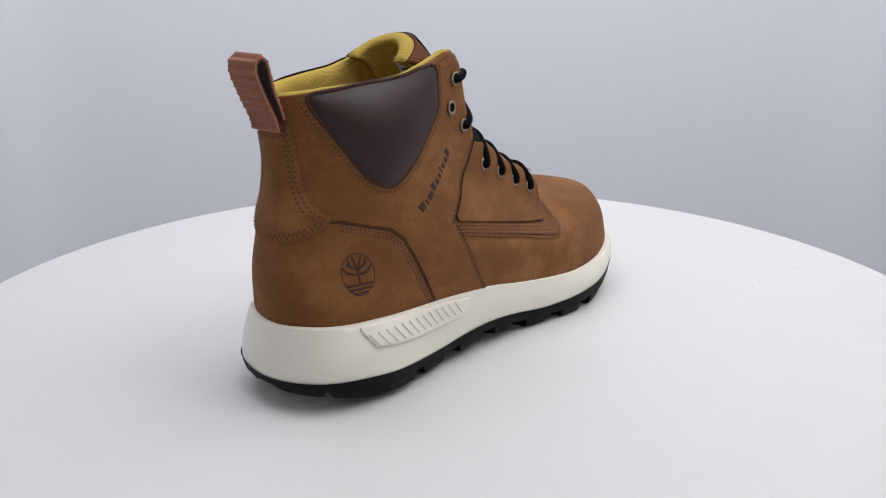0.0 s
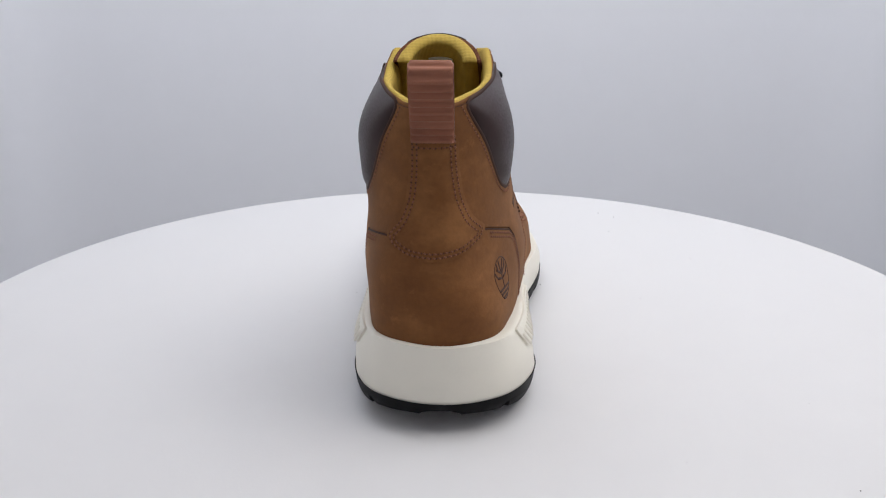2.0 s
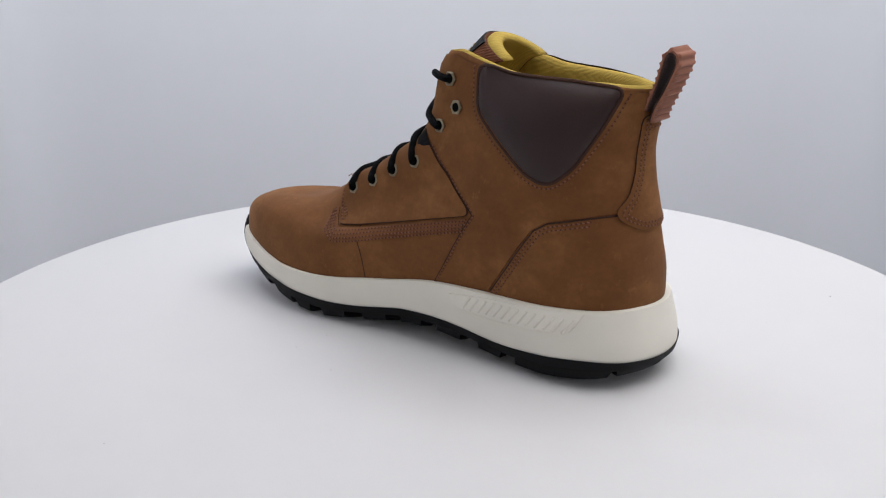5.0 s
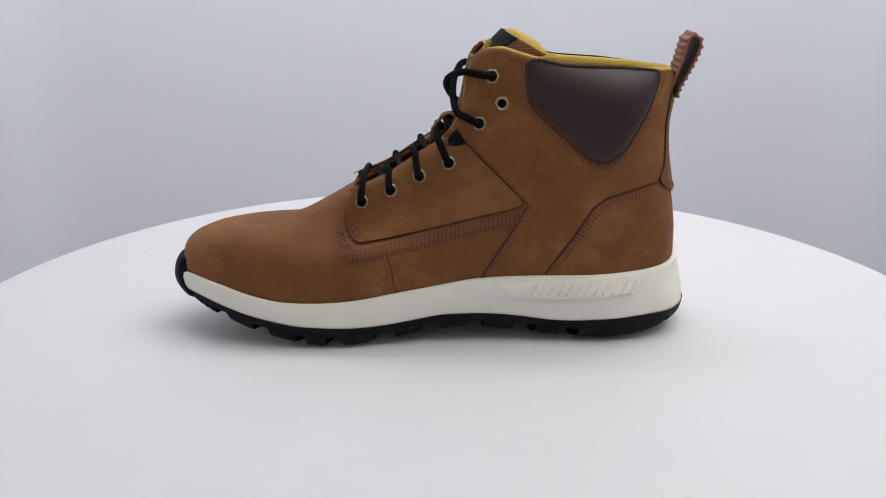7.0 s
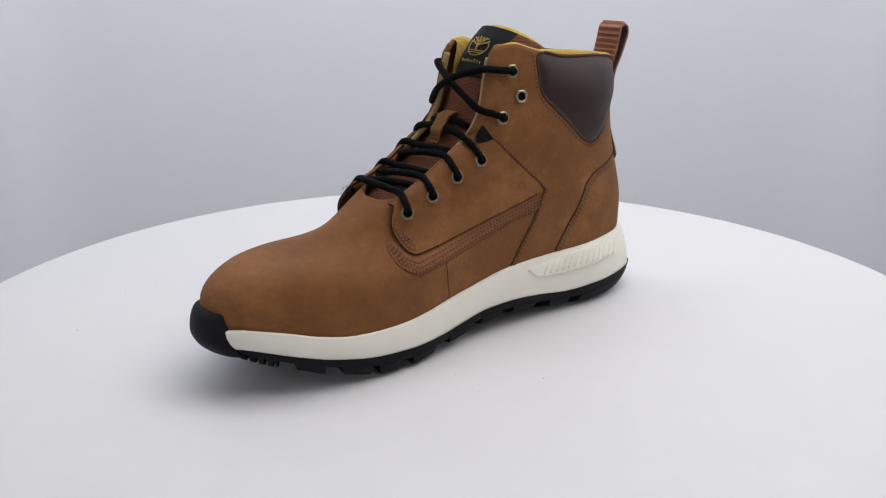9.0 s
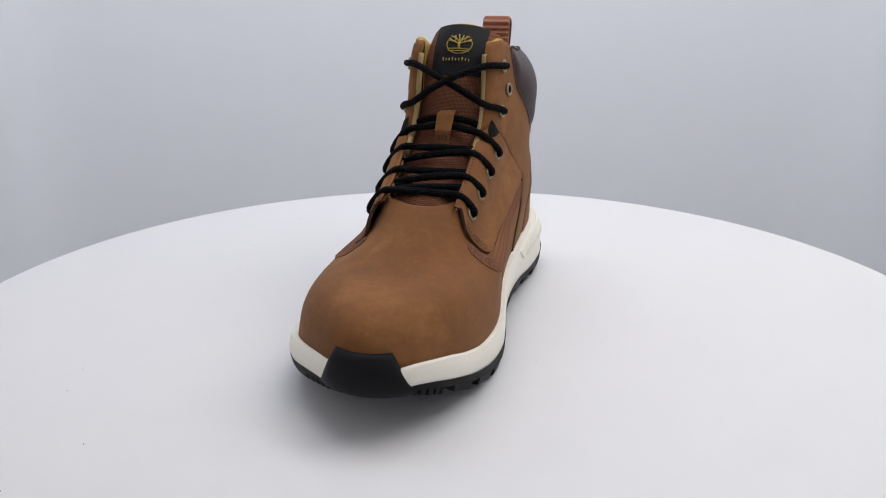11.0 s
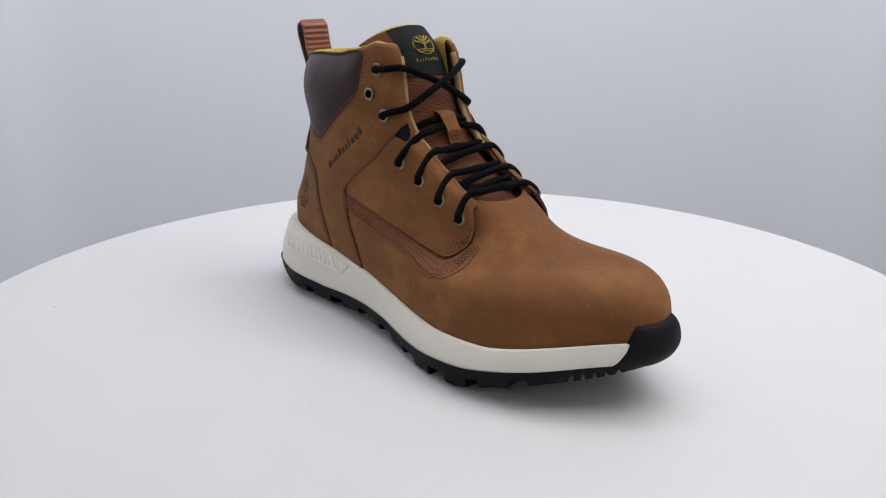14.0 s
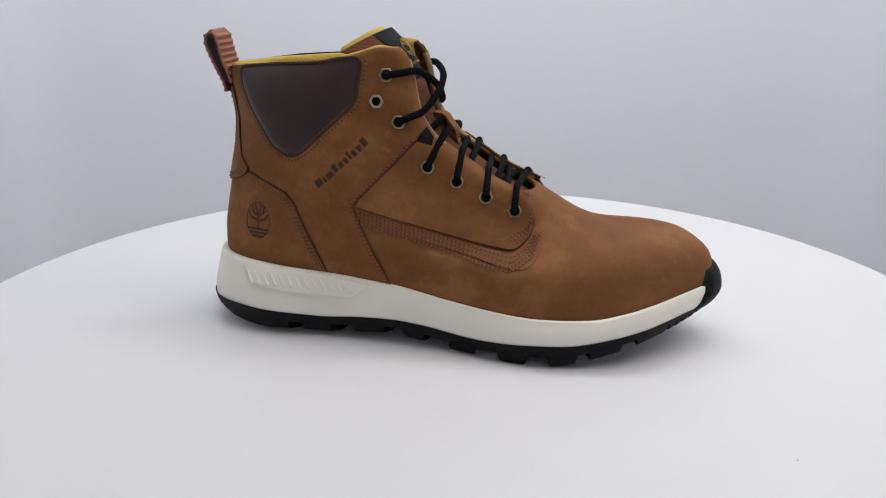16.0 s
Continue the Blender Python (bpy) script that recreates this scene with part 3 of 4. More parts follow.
        stitches(threads, UPPER, line_on(UPPER, side, offset_line(rounded(cp, 6, 4, False), 2.4)), 1.1, 2.4)
        ey = rounded(e, 5, 4, False)
        stitches(threads, FLAP, line_on(FLAP, side, offset_line(ey, 1.9)[-16:-2]), 2.0, 2.3)
        stitches(threads, FLAP, [(side * 0.95, v) for v in np.linspace(0.50, 0.70, 24)], 2.0, 2.3)
        for k in (0.0, 2.0):
            stitches(threads, FLAP, line_on(FLAP, side, [(45, 60 + k), (50.5, 66 + k)] if side > 0 else [(43, 59 + k), (51.5, 64 + k)]), 2.0, 2.2)
        # lining edge along the cuff's front
        bm = bmesh.new()
        tube(bm, [p * MM for p in UPPER.out(np.full(14, side * 0.992), np.linspace(0.70, 0.965, 14), -0.9)], 1.9 * MM, 8, 3)
        part("cuff_binding", bm, BINDING, root, "mustard lining edge along the cuff front", None)
        # black gusset wedge between eyestay and cuff
        g = [(-13.2, 109.8), (-7.5, 119), (-2.5, 113.2), (-2.5, 110.3)] if side > 0 else [(-11, 109.8), (-5.5, 119), (-1, 113), (-1, 109.8)]
        panel("gusset", UPPER, ring_on(UPPER, side, g, 2), 1.8, GUSSET, root, "black cloth wedge at the lace throat")

    # heel counter and heel strip wrap round the back
    ci, co = seam(1, "counter"), seam(-1, "counter")
    loop = [UPPER.find(1, x, z) for x, z in densify(ci, 3)] + [UPPER.find(-1, x, z) for x, z in densify(co[::-1], 3)]
    a0, a1 = loop[-1][0], loop[0][0]
    loop += [(k, 0.0) for k in np.linspace(a0, a1, 40)]
    panel("heel_counter", UPPER, loop, 1.0, TAN, root)
    strip = [(-11, 136), (-11.5, 120), (-13, 108), (-17, 97), (-23, 91), (-22, 86), (-14, 81), (-2, 79), (10, 80), (18, 85), (19, 90), (13, 97), (9.5, 108), (8.5, 120), (8, 136)]
    loop = [UPPER.find(0, y, z, "back") for y, z in densify(rounded(strip, 4, 3) + [rounded(strip, 4, 3)[0]], 2.5)[:-1]]
    panel("heel_strip", UPPER, loop, 2.4, TAN, root, "tan leather heel strip with double stitching", edge=EMBOSS)
    for d in (1.8, 3.6):
        s = offset_line(rounded(strip, 4, 3, False), d)
        stitches(threads, UPPER, [UPPER.find(0, y, z, "back") for y, z in densify(s, 2)], 2.5, 2.5)
    for d in (2.0, 4.5):
        stitches(threads, UPPER, [UPPER.find(0, y, 135 - d, "back") for y in np.linspace(-10, 7, 9)], 2.5, 2.5)
    ob = part("stitching", threads, THREAD, root, "reddish brown thread stitches along the seams", None)
    tagged(ob, kind="stuff")
    ob = part("perforation", HOLES, PUNCH, root, "dark needle holes between the stitches", None)
    tagged(ob, kind="stuff")
    part("seam_edge", grooves, TAN_EDGE, root, "dark cut edges and painted shade along the leather seams", None)

    emblems(root)
    pull_tab(root)
    tongue(root)
    lacing(root)
    sole(root)
    return root


def emblems(root):
    # round burnt-in badge on the outer heel, and a plain bar for the word mark
    badge = new_disc(UPPER, -1, (-103.5, 62.5), 8.2, 10.2)
    bm = bmesh.new()
    strip_mesh(bm, UPPER, badge, 0.8, 1.05, 0.1)
    c = np.array([-103.5, 62.5])
    for pts in ([(0, -5), (0, 2)], [(-7, -5), (7, -5)], [(-6, -7), (6, -7)], [(-4, -9), (4, -9)], [(0, 2), (-5, 5.5)], [(0, 2), (5, 5.5)], [(0, 2), (-2, 9)], [(0, 2), (2.5, 9)],
                [(-5, 1), (-7, 4)], [(5, 1), (7, 4)], [(-1, 0), (-5, 1)], [(1, 0), (5, 1)], [(-3.5, 4), (-4, 8)], [(3.5, 4), (4.5, 8)]):
        line = [UPPER.find(-1, c[0] + x, c[1] + y) for x, y in densify(pts, 1.2)]
        strip_mesh(bm, UPPER, line, 1.7, 1.05, 0.1)
    part("heel_badge", bm, EMBOSS, root, "round dark burnt-in tree badge on the heel", None)
    bm = bmesh.new()
    p0, p1 = Vector((-62, 84.5)), Vector((-33.5, 111))
    d = (p1 - p0).normalized()
    n = Vector((-d.y, d.x))
    widths = [4.2, 1.4, 4.4, 2.8, 2.6, 2.2, 1.4, 2.6, 2.8, 2.8]
    s = 0.0
    for k, w in enumerate(widths):
        h = 6.6 if k in (0, 3, 6, 9) else 4.6
        a = p0 + d * s + n * h / 2
        b = p0 + d * min(s + w, 39.5) + n * h / 2
        line = [UPPER.find(-1, *q) for q in densify([tuple(a), tuple(b)], 1.0)]
        strip_mesh(bm, UPPER, line, h, 1.1, 0.05)
        s += w + 1.15
    part("word_mark", bm, EMBOSS, root, "slanting dark burnt-in plain bars of a word mark", None)


def new_disc(skin, side, c, rx, rz, n=40):
    return [skin.find(side, c[0] + rx * math.cos(k), c[1] + rz * math.sin(k)) for k in np.linspace(0, 2 * math.pi, n)]


def pull_tab(root):
    path = [(-129, 133), (-130.6, 139), (-134.3, 146.5), (-137.6, 154), (-139.8, 160), (-139.6, 164), (-137.3, 166), (-134.6, 164.6), (-132.9, 158.5), (-131, 151), (-128.3, 144), (-126.5, 138)]
    p = np.array(path) + (0.5, 0.0)
    c = weights(np.linspace(0, 1, 120), len(p)) @ p
    t = np.gradient(c, axis=0)
    t /= np.linalg.norm(t, axis=1)[:, None]
    nrm = np.stack([-t[:, 1], t[:, 0]], 1)
    run = np.concatenate([[0], np.cumsum(np.linalg.norm(np.diff(c, axis=0), axis=1))])
    for name, o0, o1, mat, rib, lab in (("pull_tab", 0.0, 1.5, TAB, 0.75, "ribbed reddish brown webbing pull tab loop at the heel"), ("pull_tab_backing", -0.7, 0.05, TABLINE, 0.0, "dark inner face of the pull tab")):
        bm = bmesh.new()
        rows = []
        ys = [-10.8, -10.5, -9.8, -5, 0, 4.5, 7.0, 7.7, 8.0]
        for i in range(len(c)):
            r = rib * math.sin(2 * math.pi * run[i] / 3.6)
            top = []
            for y in ys:
                edge = 0.0 if -10.2 < y < 7.5 else -0.5
                q = c[i] + nrm[i] * (o1 + r * (edge == 0) + edge)
                top.append(bm.verts.new((q[0] * MM, y * MM, q[1] * MM)))
            bot = []
            for y in ys[::-1]:
                q = c[i] + nrm[i] * o0
                bot.append(bm.verts.new((q[0] * MM, y * MM, q[1] * MM)))
            rows.append(top + bot)
        n = len(rows[0])
        for a, b in zip(rows, rows[1:]):
            for k in range(n):
                bm.faces.new((a[k], a[(k + 1) % n], b[(k + 1) % n], b[k]))
        bm.faces.new(rows[0])
        bm.faces.new(rows[-1][::-1])
        part(name, bm, mat, root, lab, 45)


# tongue: centre line in side view, and how far its edges wrap back
TLINE = along([(66, 68), (56, 74.5), (39, 85), (23.5, 95), (10, 105), (-0.5, 115.3), (-7, 126), (-12, 140), (-18, 153), (-25, 163), (-32, 170)])


def tongue_at(w, phi, depth):
    """w: 0 bottom to 1 top; phi: -1 to 1 across; depth: millimetres in from the outer face."""
    w = np.atleast_1d(np.asarray(w, float))
    phi = np.broadcast_to(np.asarray(phi, float), w.shape)
    x, z = TLINE(w)
    x2, z2 = TLINE(np.clip(w + 0.01, 0, 1))
    x1, z1 = TLINE(np.clip(w - 0.01, 0, 1))
    t = np.stack([x2 - x1, z2 - z1], 1)
    t /= np.linalg.norm(t, axis=1)[:, None]
    nx, nz = t[:, 1], -t[:, 0]
    half = np.interp(w, [0, 0.08, 0.2, 0.6, 0.85, 1.0], [12, 16, 20, 22, 23, 22])
    bend = np.interp(w, [0, 0.4, 0.7, 1.0], [0.45, 0.7, 1.2, 1.45])
    ang = phi * bend
    r = half / np.sin(np.minimum(bend, 1.5))
    y = (r - depth) * np.sin(ang)
    sink = r * (1 - np.cos(ang)) + depth * np.cos(ang)
    lean = np.interp(w, [0, 0.7, 1.0], [1.0, 1.0, 0.8])
    drop = 4.0 * np.clip((w - 0.9) / 0.1, 0, 1) ** 2 * np.abs(phi) ** 2
    turn = np.clip((w - 0.6) / 0.4, 0, 1) ** 1.5
    bx, bz = nx * lean * (1 - turn) + 1.12 * turn, nz * lean * 0.75 * (1 - turn) + 0.40 * turn
    return np.stack([x - bx * sink, y + 1.0, z - bz * sink - drop], 1)


def tongue(root):
    ph = np.linspace(-1, 1, 33)
    thick = lambda w: np.interp(w, [0, 0.4, 0.75, 1.0], [2.5, 4.5, 7.5, 7.0])

    def sheet(depths, w0=0.0):
        bm = bmesh.new()
        rows = []
        for w in np.linspace(w0, 1, 70):
            rows.append([bm.verts.new(p * MM) for p in tongue_at(np.full(len(ph), w), ph, depths(w))])
        for a, b in zip(rows, rows[1:]):
            for k in range(len(ph) - 1):
                bm.faces.new((a[k], a[k + 1], b[k + 1], b[k]))
        return bm, rows

    bm, rows = sheet(lambda w: 0.0)
    tg = part("tongue", bm, WEBBING, root, "padded reddish brown woven webbing tongue", None)
    so = tg.modifiers.new("thickness", "SOLIDIFY")
    so.thickness, so.offset = 0.0022, -1
    bm = bmesh.new()
    rows = []
    for w in np.linspace(0.3, 1, 56):
        th = thick(w)
        p = list(tongue_at(np.full(len(ph), w), ph * 1.0, 2.0))
        q = list(tongue_at(np.full(len(ph), w), ph * 1.0, 2.0 + th))
        rows.append([bm.verts.new(v * MM) for v in p + q[::-1]])
    m = len(ph)
    for a, b in zip(rows, rows[1:]):
        for k in range(2 * m):
            bm.faces.new((a[k], a[(k + 1) % (2 * m)], b[(k + 1) % (2 * m)], b[k]))
    # padded top edge
    top = rows[-1]
    arc = []
    for h, f in ((1.6, 0.2), (2.3, 0.5), (1.6, 0.8)):
        p = tongue_at(np.full(m, 1.0), ph, 2.0 + thick(1.0) * f)
        p[:, 2] += h
        arc.append([bm.verts.new(v * MM) for v in p])
    seq = [top[:m]] + arc + [top[m:][::-1]]
    for a, b in zip(seq, seq[1:]):
        for k in range(m - 1):
            bm.faces.new((a[k], a[k + 1], b[k + 1], b[k]))
    bm.faces.new([s_[0] for s_ in seq])
    bm.faces.new([s_[-1] for s_ in seq][::-1])
    part("tongue_lining", bm, MUSTARD, tg, "mustard yellow padded lining of the tongue", None)

    def tongue_patch(name, w0, w1, p0, p1, lift, mat, lab, nw=14, npn=10, parent=tg, thickness=0.8):
        bm = bmesh.new()
        g = {}
        for layer, d in ((0, 0.0), (1, thickness)):
            for i in range(nw + 1):
                for j in range(npn + 1):
                    g[layer, i, j] = bm.verts.new(tongue_at([w0 + (w1 - w0) * i / nw], p0 + (p1 - p0) * j / npn, d - (lift(i / nw) if callable(lift) else lift))[0] * MM)
        for layer in (0, 1):
            for i in range(nw):
                for j in range(npn):
                    bm.faces.new((g[layer, i, j], g[layer, i + 1, j], g[layer, i + 1, j + 1], g[layer, i, j + 1]))
        for i in range(nw):
            for j in (0, npn):
                bm.faces.new((g[0, i, j], g[0, i + 1, j], g[1, i + 1, j], g[1, i, j]))
        for j in range(npn):
            for i in (0, nw):
                bm.faces.new((g[0, i, j], g[0, i, j + 1], g[1, i, j + 1], g[1, i, j]))
        return part(name, bm, mat, parent, lab, 50)

    # black badge label on the front of the tongue, with its gold mark
    tongue_patch("tongue_label", 0.775, 1.0, -0.46, 0.54, 0.7, PATCH, "black satin label with a gold tree badge")
    bm = bmesh.new()
    cw, cp = 0.903, 0.05
    kw, kp = 1 / 132.0, 1 / 24.5

    def on(u, v):
        return tongue_at([cw + v * kw], cp + u * kp, -1.0)[0] * MM

    def stroke(pts, r):
        tube(bm, [on(*q) for q in densify(pts, 1.5)], r * MM, 5, 1)
    stroke([(5.6 * math.cos(k), 5.6 * math.sin(k)) for k in np.linspace(math.pi * 0.9, math.pi * 2.1, 16)], 0.3)
    for pts, r in (([(0, -3), (0, 1)], 0.7), ([(-5, -2.8), (5, -2.8)], 0.3), ([(-4.6, -4), (4.6, -4)], 0.3), ([(0, 0), (-3, 1.6), (-5.2, 2.2)], 0.45), ([(0, 0), (3, 1.6), (5.2, 2.2)], 0.45),
                   ([(0, 1), (-2, 3.5), (-4, 4.6)], 0.45), ([(0, 1), (2, 3.5), (4, 4.6)], 0.45), ([(0, 1), (-0.6, 5.6)], 0.45), ([(0, 1), (1.5, 5.2)], 0.4), ([(-2, 2), (-2.2, 5)], 0.4), ([(2, 2), (3, 5)], 0.4),
                   ([(-3, 1.6), (-4.8, 3.4)], 0.4), ([(3, 1.6), (5, 3.4)], 0.4)):
        stroke(pts, r)
    for k in range(9):
        u = -6.4 + k * 1.45
        h = 1.9 if k in (0, 3, 6) else 1.3
        stroke([(u, -9.6), (u, -9.6 + h)], 0.36)
    part("label_print", bm, GOLD, tg, "gold embroidered tree badge and bars on the label", None)
    # leather lace keeper loop
    arch = lambda f: float(np.interp(f, [0, 0.12, 0.3, 0.8, 0.92, 1], [1.5, 3.0, 6.9, 7.0, 5.0, 1.5]))
    kp_ = tongue_patch("lace_keeper", 0.480, 0.632, -0.15, 0.15, arch, TAN, "small tan leather lace keeper on the tongue", 24, 6, thickness=1.3)
    for dw in (0.0, 0.011):
        for dp in (-0.075, 0.0, 0.075):
            tongue_patch("keeper_stitch", 0.492 + dw, 0.498 + dw, dp - 0.018, dp + 0.018, arch((0.015 + dw) / 0.15) + 0.5, TAN_EDGE, "", 1, 1, thickness=0.6)
    # white size label inside
    tongue_patch("size_label", 0.80, 0.93, -0.45, 0.32, -10.3, PAPER, "white cloth size label inside the tongue", 8, 8, thickness=0.5)
    for k, (a, b) in enumerate(((-0.38, 0.2), (-0.38, 0.05), (-0.30, 0.24), (-0.38, 0.15), (-0.38, 0.1))):
        tongue_patch("label_line", 0.815 + k * 0.022, 0.823 + k * 0.022, a, b, -10.75, INK, "grey unreadable print line", 2, 6, thickness=0.3)


EYES = [(-25.5, 147.5), (-31, 133.5), (-19, 122.5), (-2.5, 99.7), (13.5, 92.3), (29.5, 84), (45.5, 77)]


def lacing(root):
    spots = {}
    for side in (1, -1):
        for k, (x, z) in enumerate(EYES):
            a, v = FLAP.find(side, x, z + (1.3 if side > 0 else -1.2) * (k > 2))
            P, N = FLAP.out([a], [v], 1.75)[0], FLAP.normal([a], [v])[0]
            spots[side, k] = (P, N)
            n = Vector(N)
            m = Matrix.Translation(Vector(P) * MM) @ n.to_track_quat("Z", "Y").to_matrix().to_4x4()
            bm = bmesh.new()
            seg = 24
            rings = []
            for r, h, hexed in ((4.1, -0.3, True), (4.1, 0.45, True), (3.5, 0.9, True), (2.9, 0.95, False), (2.4, 0.6, False), (2.3, -0.3, False)):
                ring = []
                for i in range(seg):
                    t = 2 * math.pi * i / seg + 0.3 * k
                    rr = r * (math.cos(math.pi / 6) / math.cos((t % (math.pi / 3)) - math.pi / 6)) if hexed else r
                    ring.append(bm.verts.new(m @ Vector((rr * math.cos(t) * MM, rr * math.sin(t) * MM, h * MM))))
                rings.append(ring)
            for a_, b_ in zip(rings, rings[1:]):
                for i in range(seg):
                    bm.faces.new((a_[i], a_[(i + 1) % seg], b_[(i + 1) % seg], b_[i]))
            ey = part("eyelet", bm, METAL, root, "hexagonal antique brass eyelet", 35)
            # no real opening: a black disc stands in for the shade inside the eyelet
            bm = bmesh.new()
            bmesh.ops.create_cone(bm, cap_ends=True, segments=16, radius1=2.35 * MM, radius2=2.35 * MM, depth=0.6 * MM, matrix=m @ Matrix.Translation((0, 0, 0.2 * MM)))
            part("eyelet_hole", bm, HOLE, ey, "black disc painted as the shade inside the eyelet")

    def top(w, phi, lift):
        return tongue_at([w], phi, -lift)[0]

    def cord(pts, r=1.95):
        bm = bmesh.new()
        tube(bm, [np.array(p) * MM for p in pts], r * MM, 10, 7)
        part("lace", bm, LACE, root, "round black braided lace", None)

    vs = np.linspace(0.5, 1, 400)
    fx, fz = UPPER.front(vs)
    rim_v = {k: float(vs[np.argmin(np.abs(fx - x))]) for k, x in ((6, 45), (5, 30), (4, 15), (3, 2.5))}
    rim_v.update({k: float(vs[np.argmin(np.abs(fz - z))]) for k, z in ((2, 127), (0, 148.5))})

    def rim(side, k, lift, dv=0.0):
        """Over the eyestay's inner edge beside eyelet k."""
        return FLAP.out([side * 0.975], [rim_v[k] + dv], lift)[0]

    def leave(side, k, lift=2.3, dv=0.0):
        """Out of the eyelet, then over the eyestay's edge."""
        P, N = spots[side, k]
        r = rim(side, k, lift, dv)
        return [P - N * 1.5, P + N * 1.9, P * 0.55 + r * 0.45 + N * 2.6, r]

    def tail(side, k, dv):
        """In under the eyestay's edge, out of sight."""
        return [rim(side, k, -1.2, dv), FLAP.out([side * 0.945], [rim_v[k] + dv], -3.4)[0], FLAP.out([side * 0.90], [rim_v[k] + dv], -4.4)[0]]

    def across(p, q, up, fs=(0.25, 0.5, 0.75), n=(0.55, 0.0, 0.83)):
        """Points between two rims, bowed out by up along n."""
        n = np.array(n)
        return [p + (q - p) * f + n * up * 4 * f * (1 - f) for f in fs]

    # the lowest bar lies over two crossed strands
    L, R = leave(-1, 6), leave(1, 6)
    cord(L + across(L[-1], R[-1], 1.0) + R[::-1])
    for side, up in ((-1, 1.6), (1, -0.8)):
        l, r = tail(side, 6, 0.022), tail(-side, 5, -0.022)
        cord(l[::-1] + across(l[0], r[0], up) + r)
    # two shallow crosses: each strand leaves its eyelet and dives under the other edge
    for k in (5, 4):
        for side, up, own, dv in ((-1, 0.2, 0.008, 0.026), (1, 2.2, 0.0, -0.020)):
            A = leave(side, k, 2.3, own)
            r = tail(-side, k, dv)
            cord(A + across(A[-1], r[0], up) + r)
    # up to the keeper, and a strand behind it
    keep = top(0.555, 0.0, 3.6)
    for s in (-1, 1):
        L = leave(s, 3)
        cord(L + [L[-1] * 0.5 + keep * 0.5 + (1, 0, 1), keep + (0, s * 4, 0.5), keep + (-1, -s * 2, 0)])
        r = rim(s, 3, -3.0, 0.035)
        far = top(0.597, 0.0, 3.2)
        cord([far + (0, -s * 2, 0), far * 0.5 + r * 0.5 + (1.5, 0, 1.5), r, r + (-2, s * 6, -2)])
    # the crossed top
    for s, up in ((-1, 3.8), (1, 7.8)):
        A, B = leave(s, 0, 3.4), leave(-s, 2, 2.6)
        cord(A + across(A[-1], B[-1], up, (0.28, 0.5, 0.72), (0.93, 0.0, 0.36)) + B[::-1])


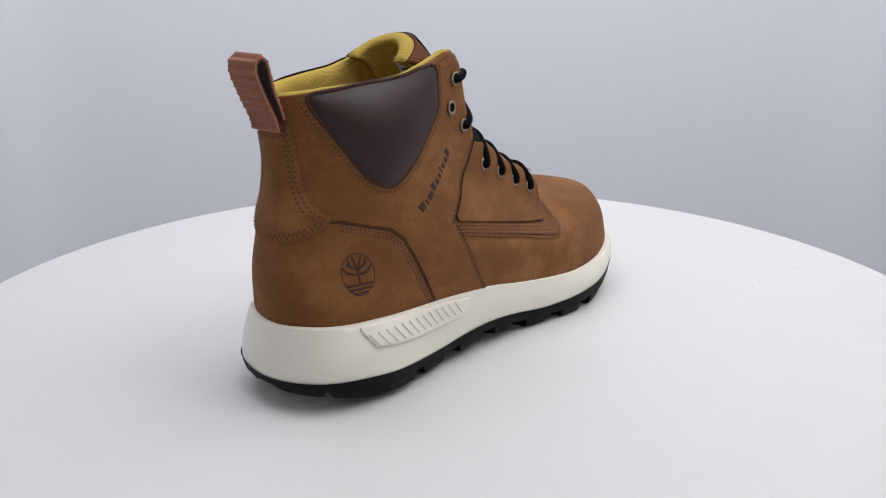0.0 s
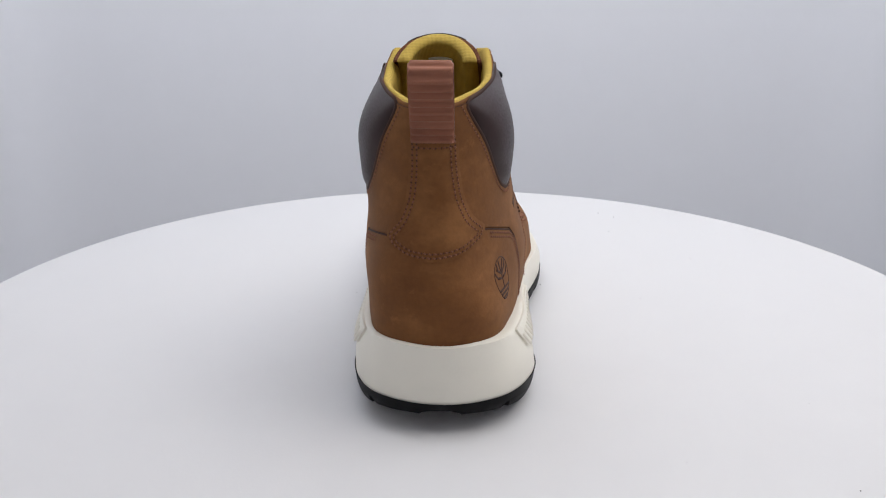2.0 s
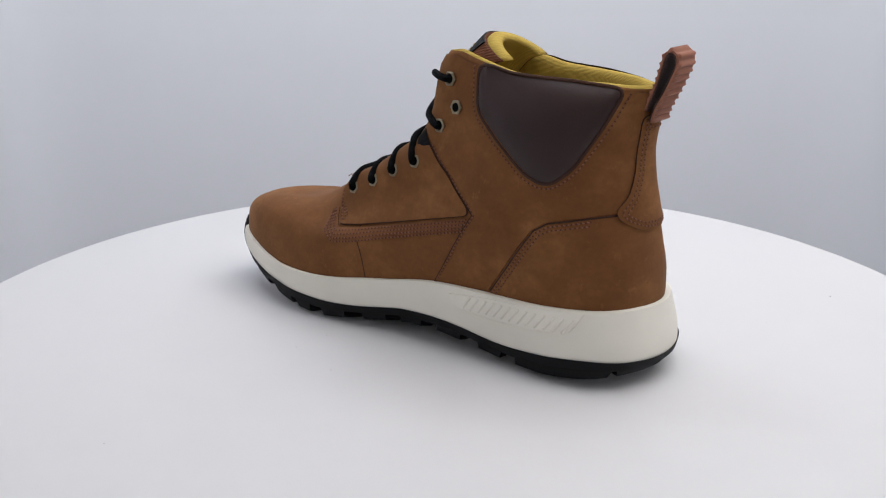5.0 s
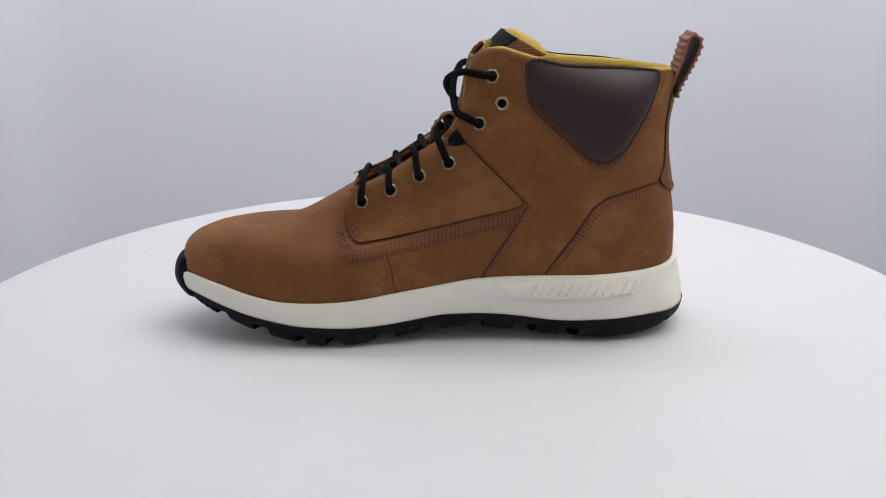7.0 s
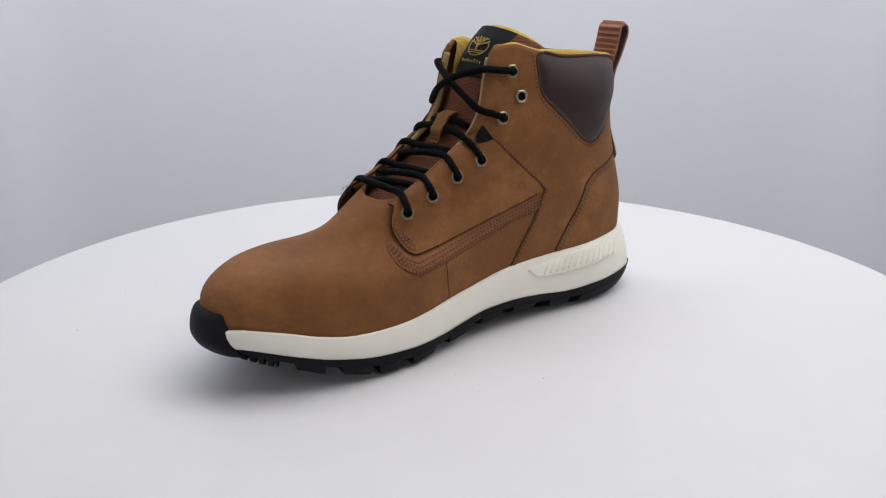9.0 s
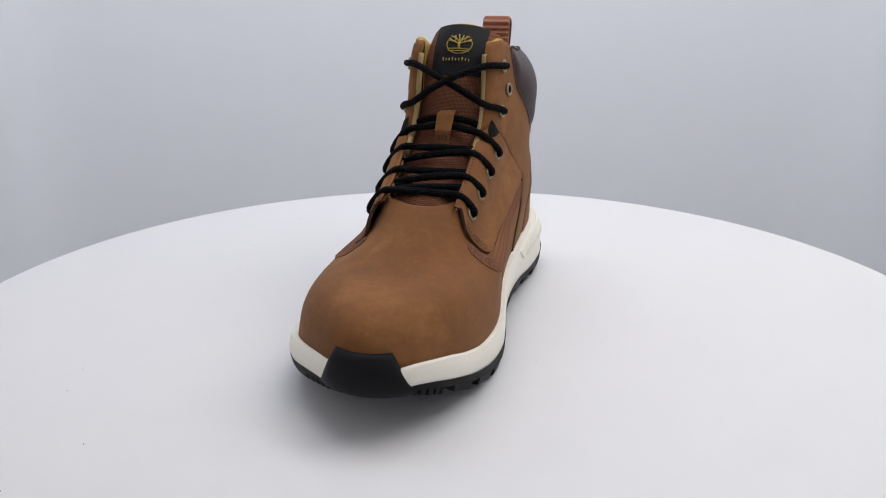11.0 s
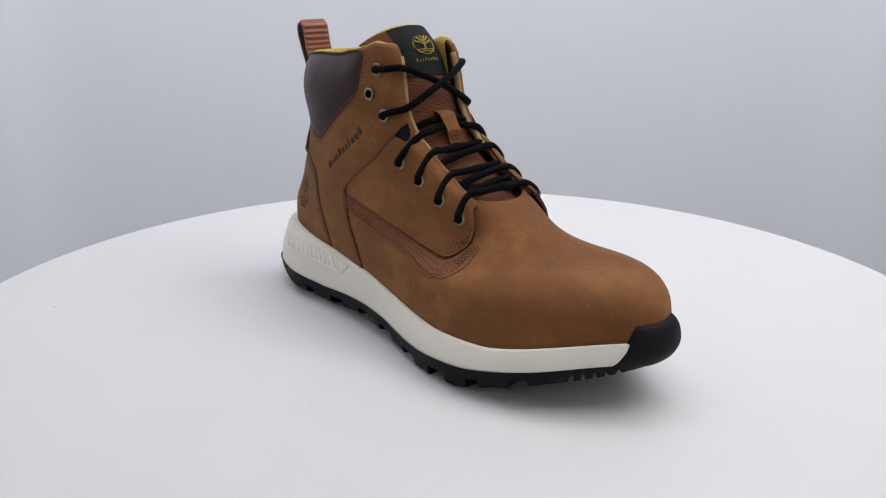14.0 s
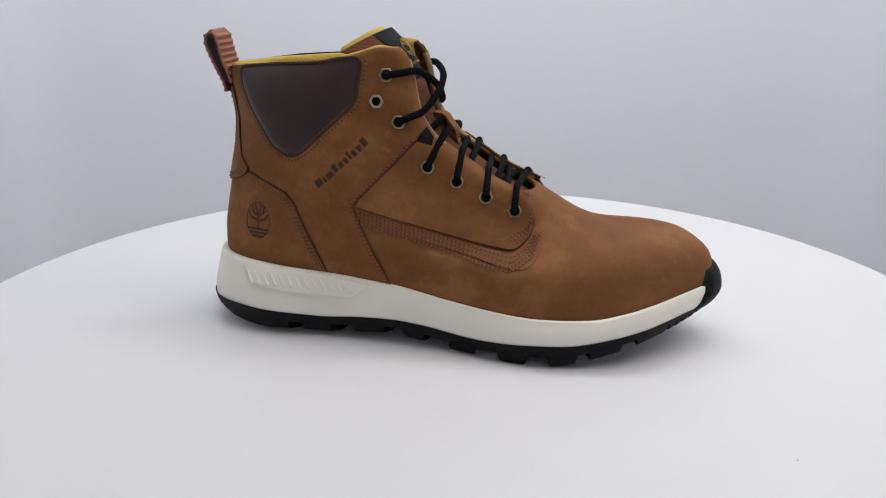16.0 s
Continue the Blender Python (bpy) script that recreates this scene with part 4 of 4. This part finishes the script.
def sole(root):
    # cream midsole
    bm = bmesh.new()
    rows = grid_mesh(bm, MID, np.linspace(-1, 1, 181), np.linspace(0, 1, 15))
    # top edge rolls in to the leather
    A = np.linspace(-1, 1, 181)
    P1, P0 = MID.at(A, np.full(181, 1.0)), UPPER.out(A, np.full(181, 0.0), -4.0)
    for i in range(181):
        P0[i, 2] -= 0.5
    r1 = [bm.verts.new((P1[i] * 0.75 + P0[i] * 0.25 + np.array((0, 0, 0.7))) * MM) for i in range(181)]
    r2 = [bm.verts.new((P0[i] + np.array((0, 0, 0.2))) * MM) for i in range(181)]
    for i in range(180):
        bm.faces.new((rows[i][-1], rows[i + 1][-1], r1[i + 1], r1[i]))
        bm.faces.new((r1[i], r1[i + 1], r2[i + 1], r2[i]))
    bmesh.ops.remove_doubles(bm, verts=bm.verts, dist=0.00004)
    ms = part("midsole", bm, CREAM, root, "cream foam midsole", 60)
    # ribbed inserts on both sides
    for side in (1, -1):
        poly = [(-31, 33.5), (-39, 27), (-60, 25.5), (-84, 26), (-106, 28.5), (-112, 38.8), (-86, 37), (-57, 36)]
        if side < 0:
            poly = [(-33, 33), (-43, 25), (-64, 25), (-86, 26), (-106, 28.5), (-111, 38.8), (-86, 37), (-57, 36)]
        loop = ring_on(MID, side, rounded(poly, 1.5, 2), 2.0)
        panel("sole_insert", MID, loop, 1.5, CREAM, ms, "raised cream insert with slanting ribs", grid=2.5, edge=CREAM)
        for k in range(13):
            bm = bmesh.new()
            x = -43 - k * 5.0
            strip_mesh(bm, MID, line_on(MID, side, [(x, 28.0), (x - 4.4, 34.6)], 1.2), 1.7, 1.6, 0.6)
            part("rib", bm, CREAM, ms, "", None)

    # black outsole: a wall all round, and lugs with trapezoid notches between them
    bm = bmesh.new()
    A = np.linspace(-1, 1, 181)
    rows = grid_mesh(bm, OUT, A, np.linspace(0.5, 1, 7))
    P = OUT.at(A, np.full(181, 0.5))
    ctr = [bm.verts.new(((p[0] * 0.97) * MM, p[1] * 0.35 * MM, p[2] * MM)) for p in P]
    for i in range(180):
        bm.faces.new((rows[i][0], rows[i + 1][0], ctr[i + 1], ctr[i]))
    bmesh.ops.remove_doubles(bm, verts=bm.verts, dist=0.00004)
    os_ = part("outsole", bm, BLACK, root, "black rubber outsole", 50)
    teeth = [(133 + 3.6 * k, 133.8 + 3.6 * k) for k in range(5)]
    notches = {1: [(-129.5, -128), (-76, -67.5), (-51, -40), (-21.5, -12.5), (3.5, 13), (30, 41), (58.5, 67), (80, 84), (101, 108.5), (124.5, 132)] + teeth,
               -1: [(-131.5, -130), (-82, -75), (-56, -43.5), (-24, -13), (0.5, 14), (30.5, 43.5), (60, 71.5), (87, 93), (110, 117)] + teeth}
    b0, f0 = OUT.back(1.0)[0], OUT.front(1.0)[0]
    for side in (1, -1):
        ends = [-142.8] + [x for gap in notches[side] for x in gap] + [154.5]
        for e0, e1 in zip(ends[::2], ends[1::2]):
            bm = bmesh.new()
            sec = []
            slant = min(1.1, (e1 - e0) * 0.12)
            for x in np.linspace(e0, e1, max(4, int((e1 - e0) / 3.0))):
                q = []
                for v, off in ((0.56, 0.15), (0.3, 0.25), (0.05, 0.2), (0.0, -0.5)):
                    # the ends lean in towards the ground
                    xs = x + slant * (1 - v) * (1 - 2 * (x - e0) / (e1 - e0)) * (v < 0.5)
                    a = side * math.acos(1 - 2 * np.clip((xs - b0) / (f0 - b0), 0.0005, 0.9995)) / math.pi
                    q.append(OUT.out([a], [v], off)[0])
                lo = q[-1]
                deep = max(TREAD_LOW, lo[2] - float(np.interp(lo[0], [-140, -125, 95, 120], [0.6, 3.4, 3.4, 0.0])))
                q.append(np.array((lo[0] * 0.955, lo[1] * 0.74, deep)))
                q.append(np.array((lo[0] * 0.94, lo[1] * 0.5, deep)))
                q.append(np.array((lo[0] * 0.94, lo[1] * 0.5, q[0][2])))
                sec.append([bm.verts.new(w * MM) for w in q])
            for p, q in zip(sec, sec[1:]):
                for k in range(7):
                    bm.faces.new((p[k], p[(k + 1) % 7], q[(k + 1) % 7], q[k]))
            bm.faces.new(sec[0])
            bm.faces.new(sec[-1][::-1])
            part("lug", bm, BLACK, os_, "", 35)

    # toe bumper: the outsole turned up over the toe
    bm = bmesh.new()
    rows = []
    tip = pchip([19, 20.5, 22.5, 26, 31, 37, 41, 44], [149.5, 151.5, 154.2, 157.6, 159.6, 158.8, 157, 154.5])
    for layer in (0, 1):
        for z in ([23, 23.3, 23.8, 24.6, 26, 28.5, 31, 33.5, 36, 39, 41.5, 43, 43.6] if layer == 0 else [43.2, 38, 30, 23]):
            yl = np.interp(z, [19.3, 22, 24, 26, 30, 41, 43.6], [-18.5, -18, -17.3, -16.2, -13.8, -8.8, -7.2])
            yr = np.interp(z, [19.3, 22, 24, 26, 30, 41, 43.6], [29.5, 29, 28.5, 27.8, 26, 21.3, 19.3])
            row = []
            for f in np.linspace(0, 1, 25):
                y = yl + (yr - yl) * f
                edge = 1.2 * max(0, abs(2 * f - 1) - 0.9) / 0.1
                x = tip(z) - float(np.interp(z, [19, 24, 30], [0.0145, 0.0175, 0.0195])) * (y - 6) ** 2 - edge - (0.9 if z > 43.1 else 0) - (6.0 if layer else 0)
                row.append(bm.verts.new((x * MM, y * MM, z * MM)))
            rows.append(row)
    for a, b in zip(rows, rows[1:] + rows[:1]):
        for k in range(24):
            bm.faces.new((a[k], a[k + 1], b[k + 1], b[k]))
    bm.faces.new([r[0] for r in rows])
    bm.faces.new([r[-1] for r in rows][::-1])
    part("toe_bumper", bm, BLACK, root, "black rubber toe bumper", 40)


studio()
TABLE = turntable()
BOOT = boot()


def motions():
    rows = [k * 0.5 for k in range(33)]
    walk(TABLE, [(t, pose(0.002, -0.006, 0.0012, 0, 0, START + RATE * t)) for t in rows])
    walk(BOOT, [(t, pose(0, 0, LIFT, 0, 0, START + RATE * t)) for t in rows])


motions()
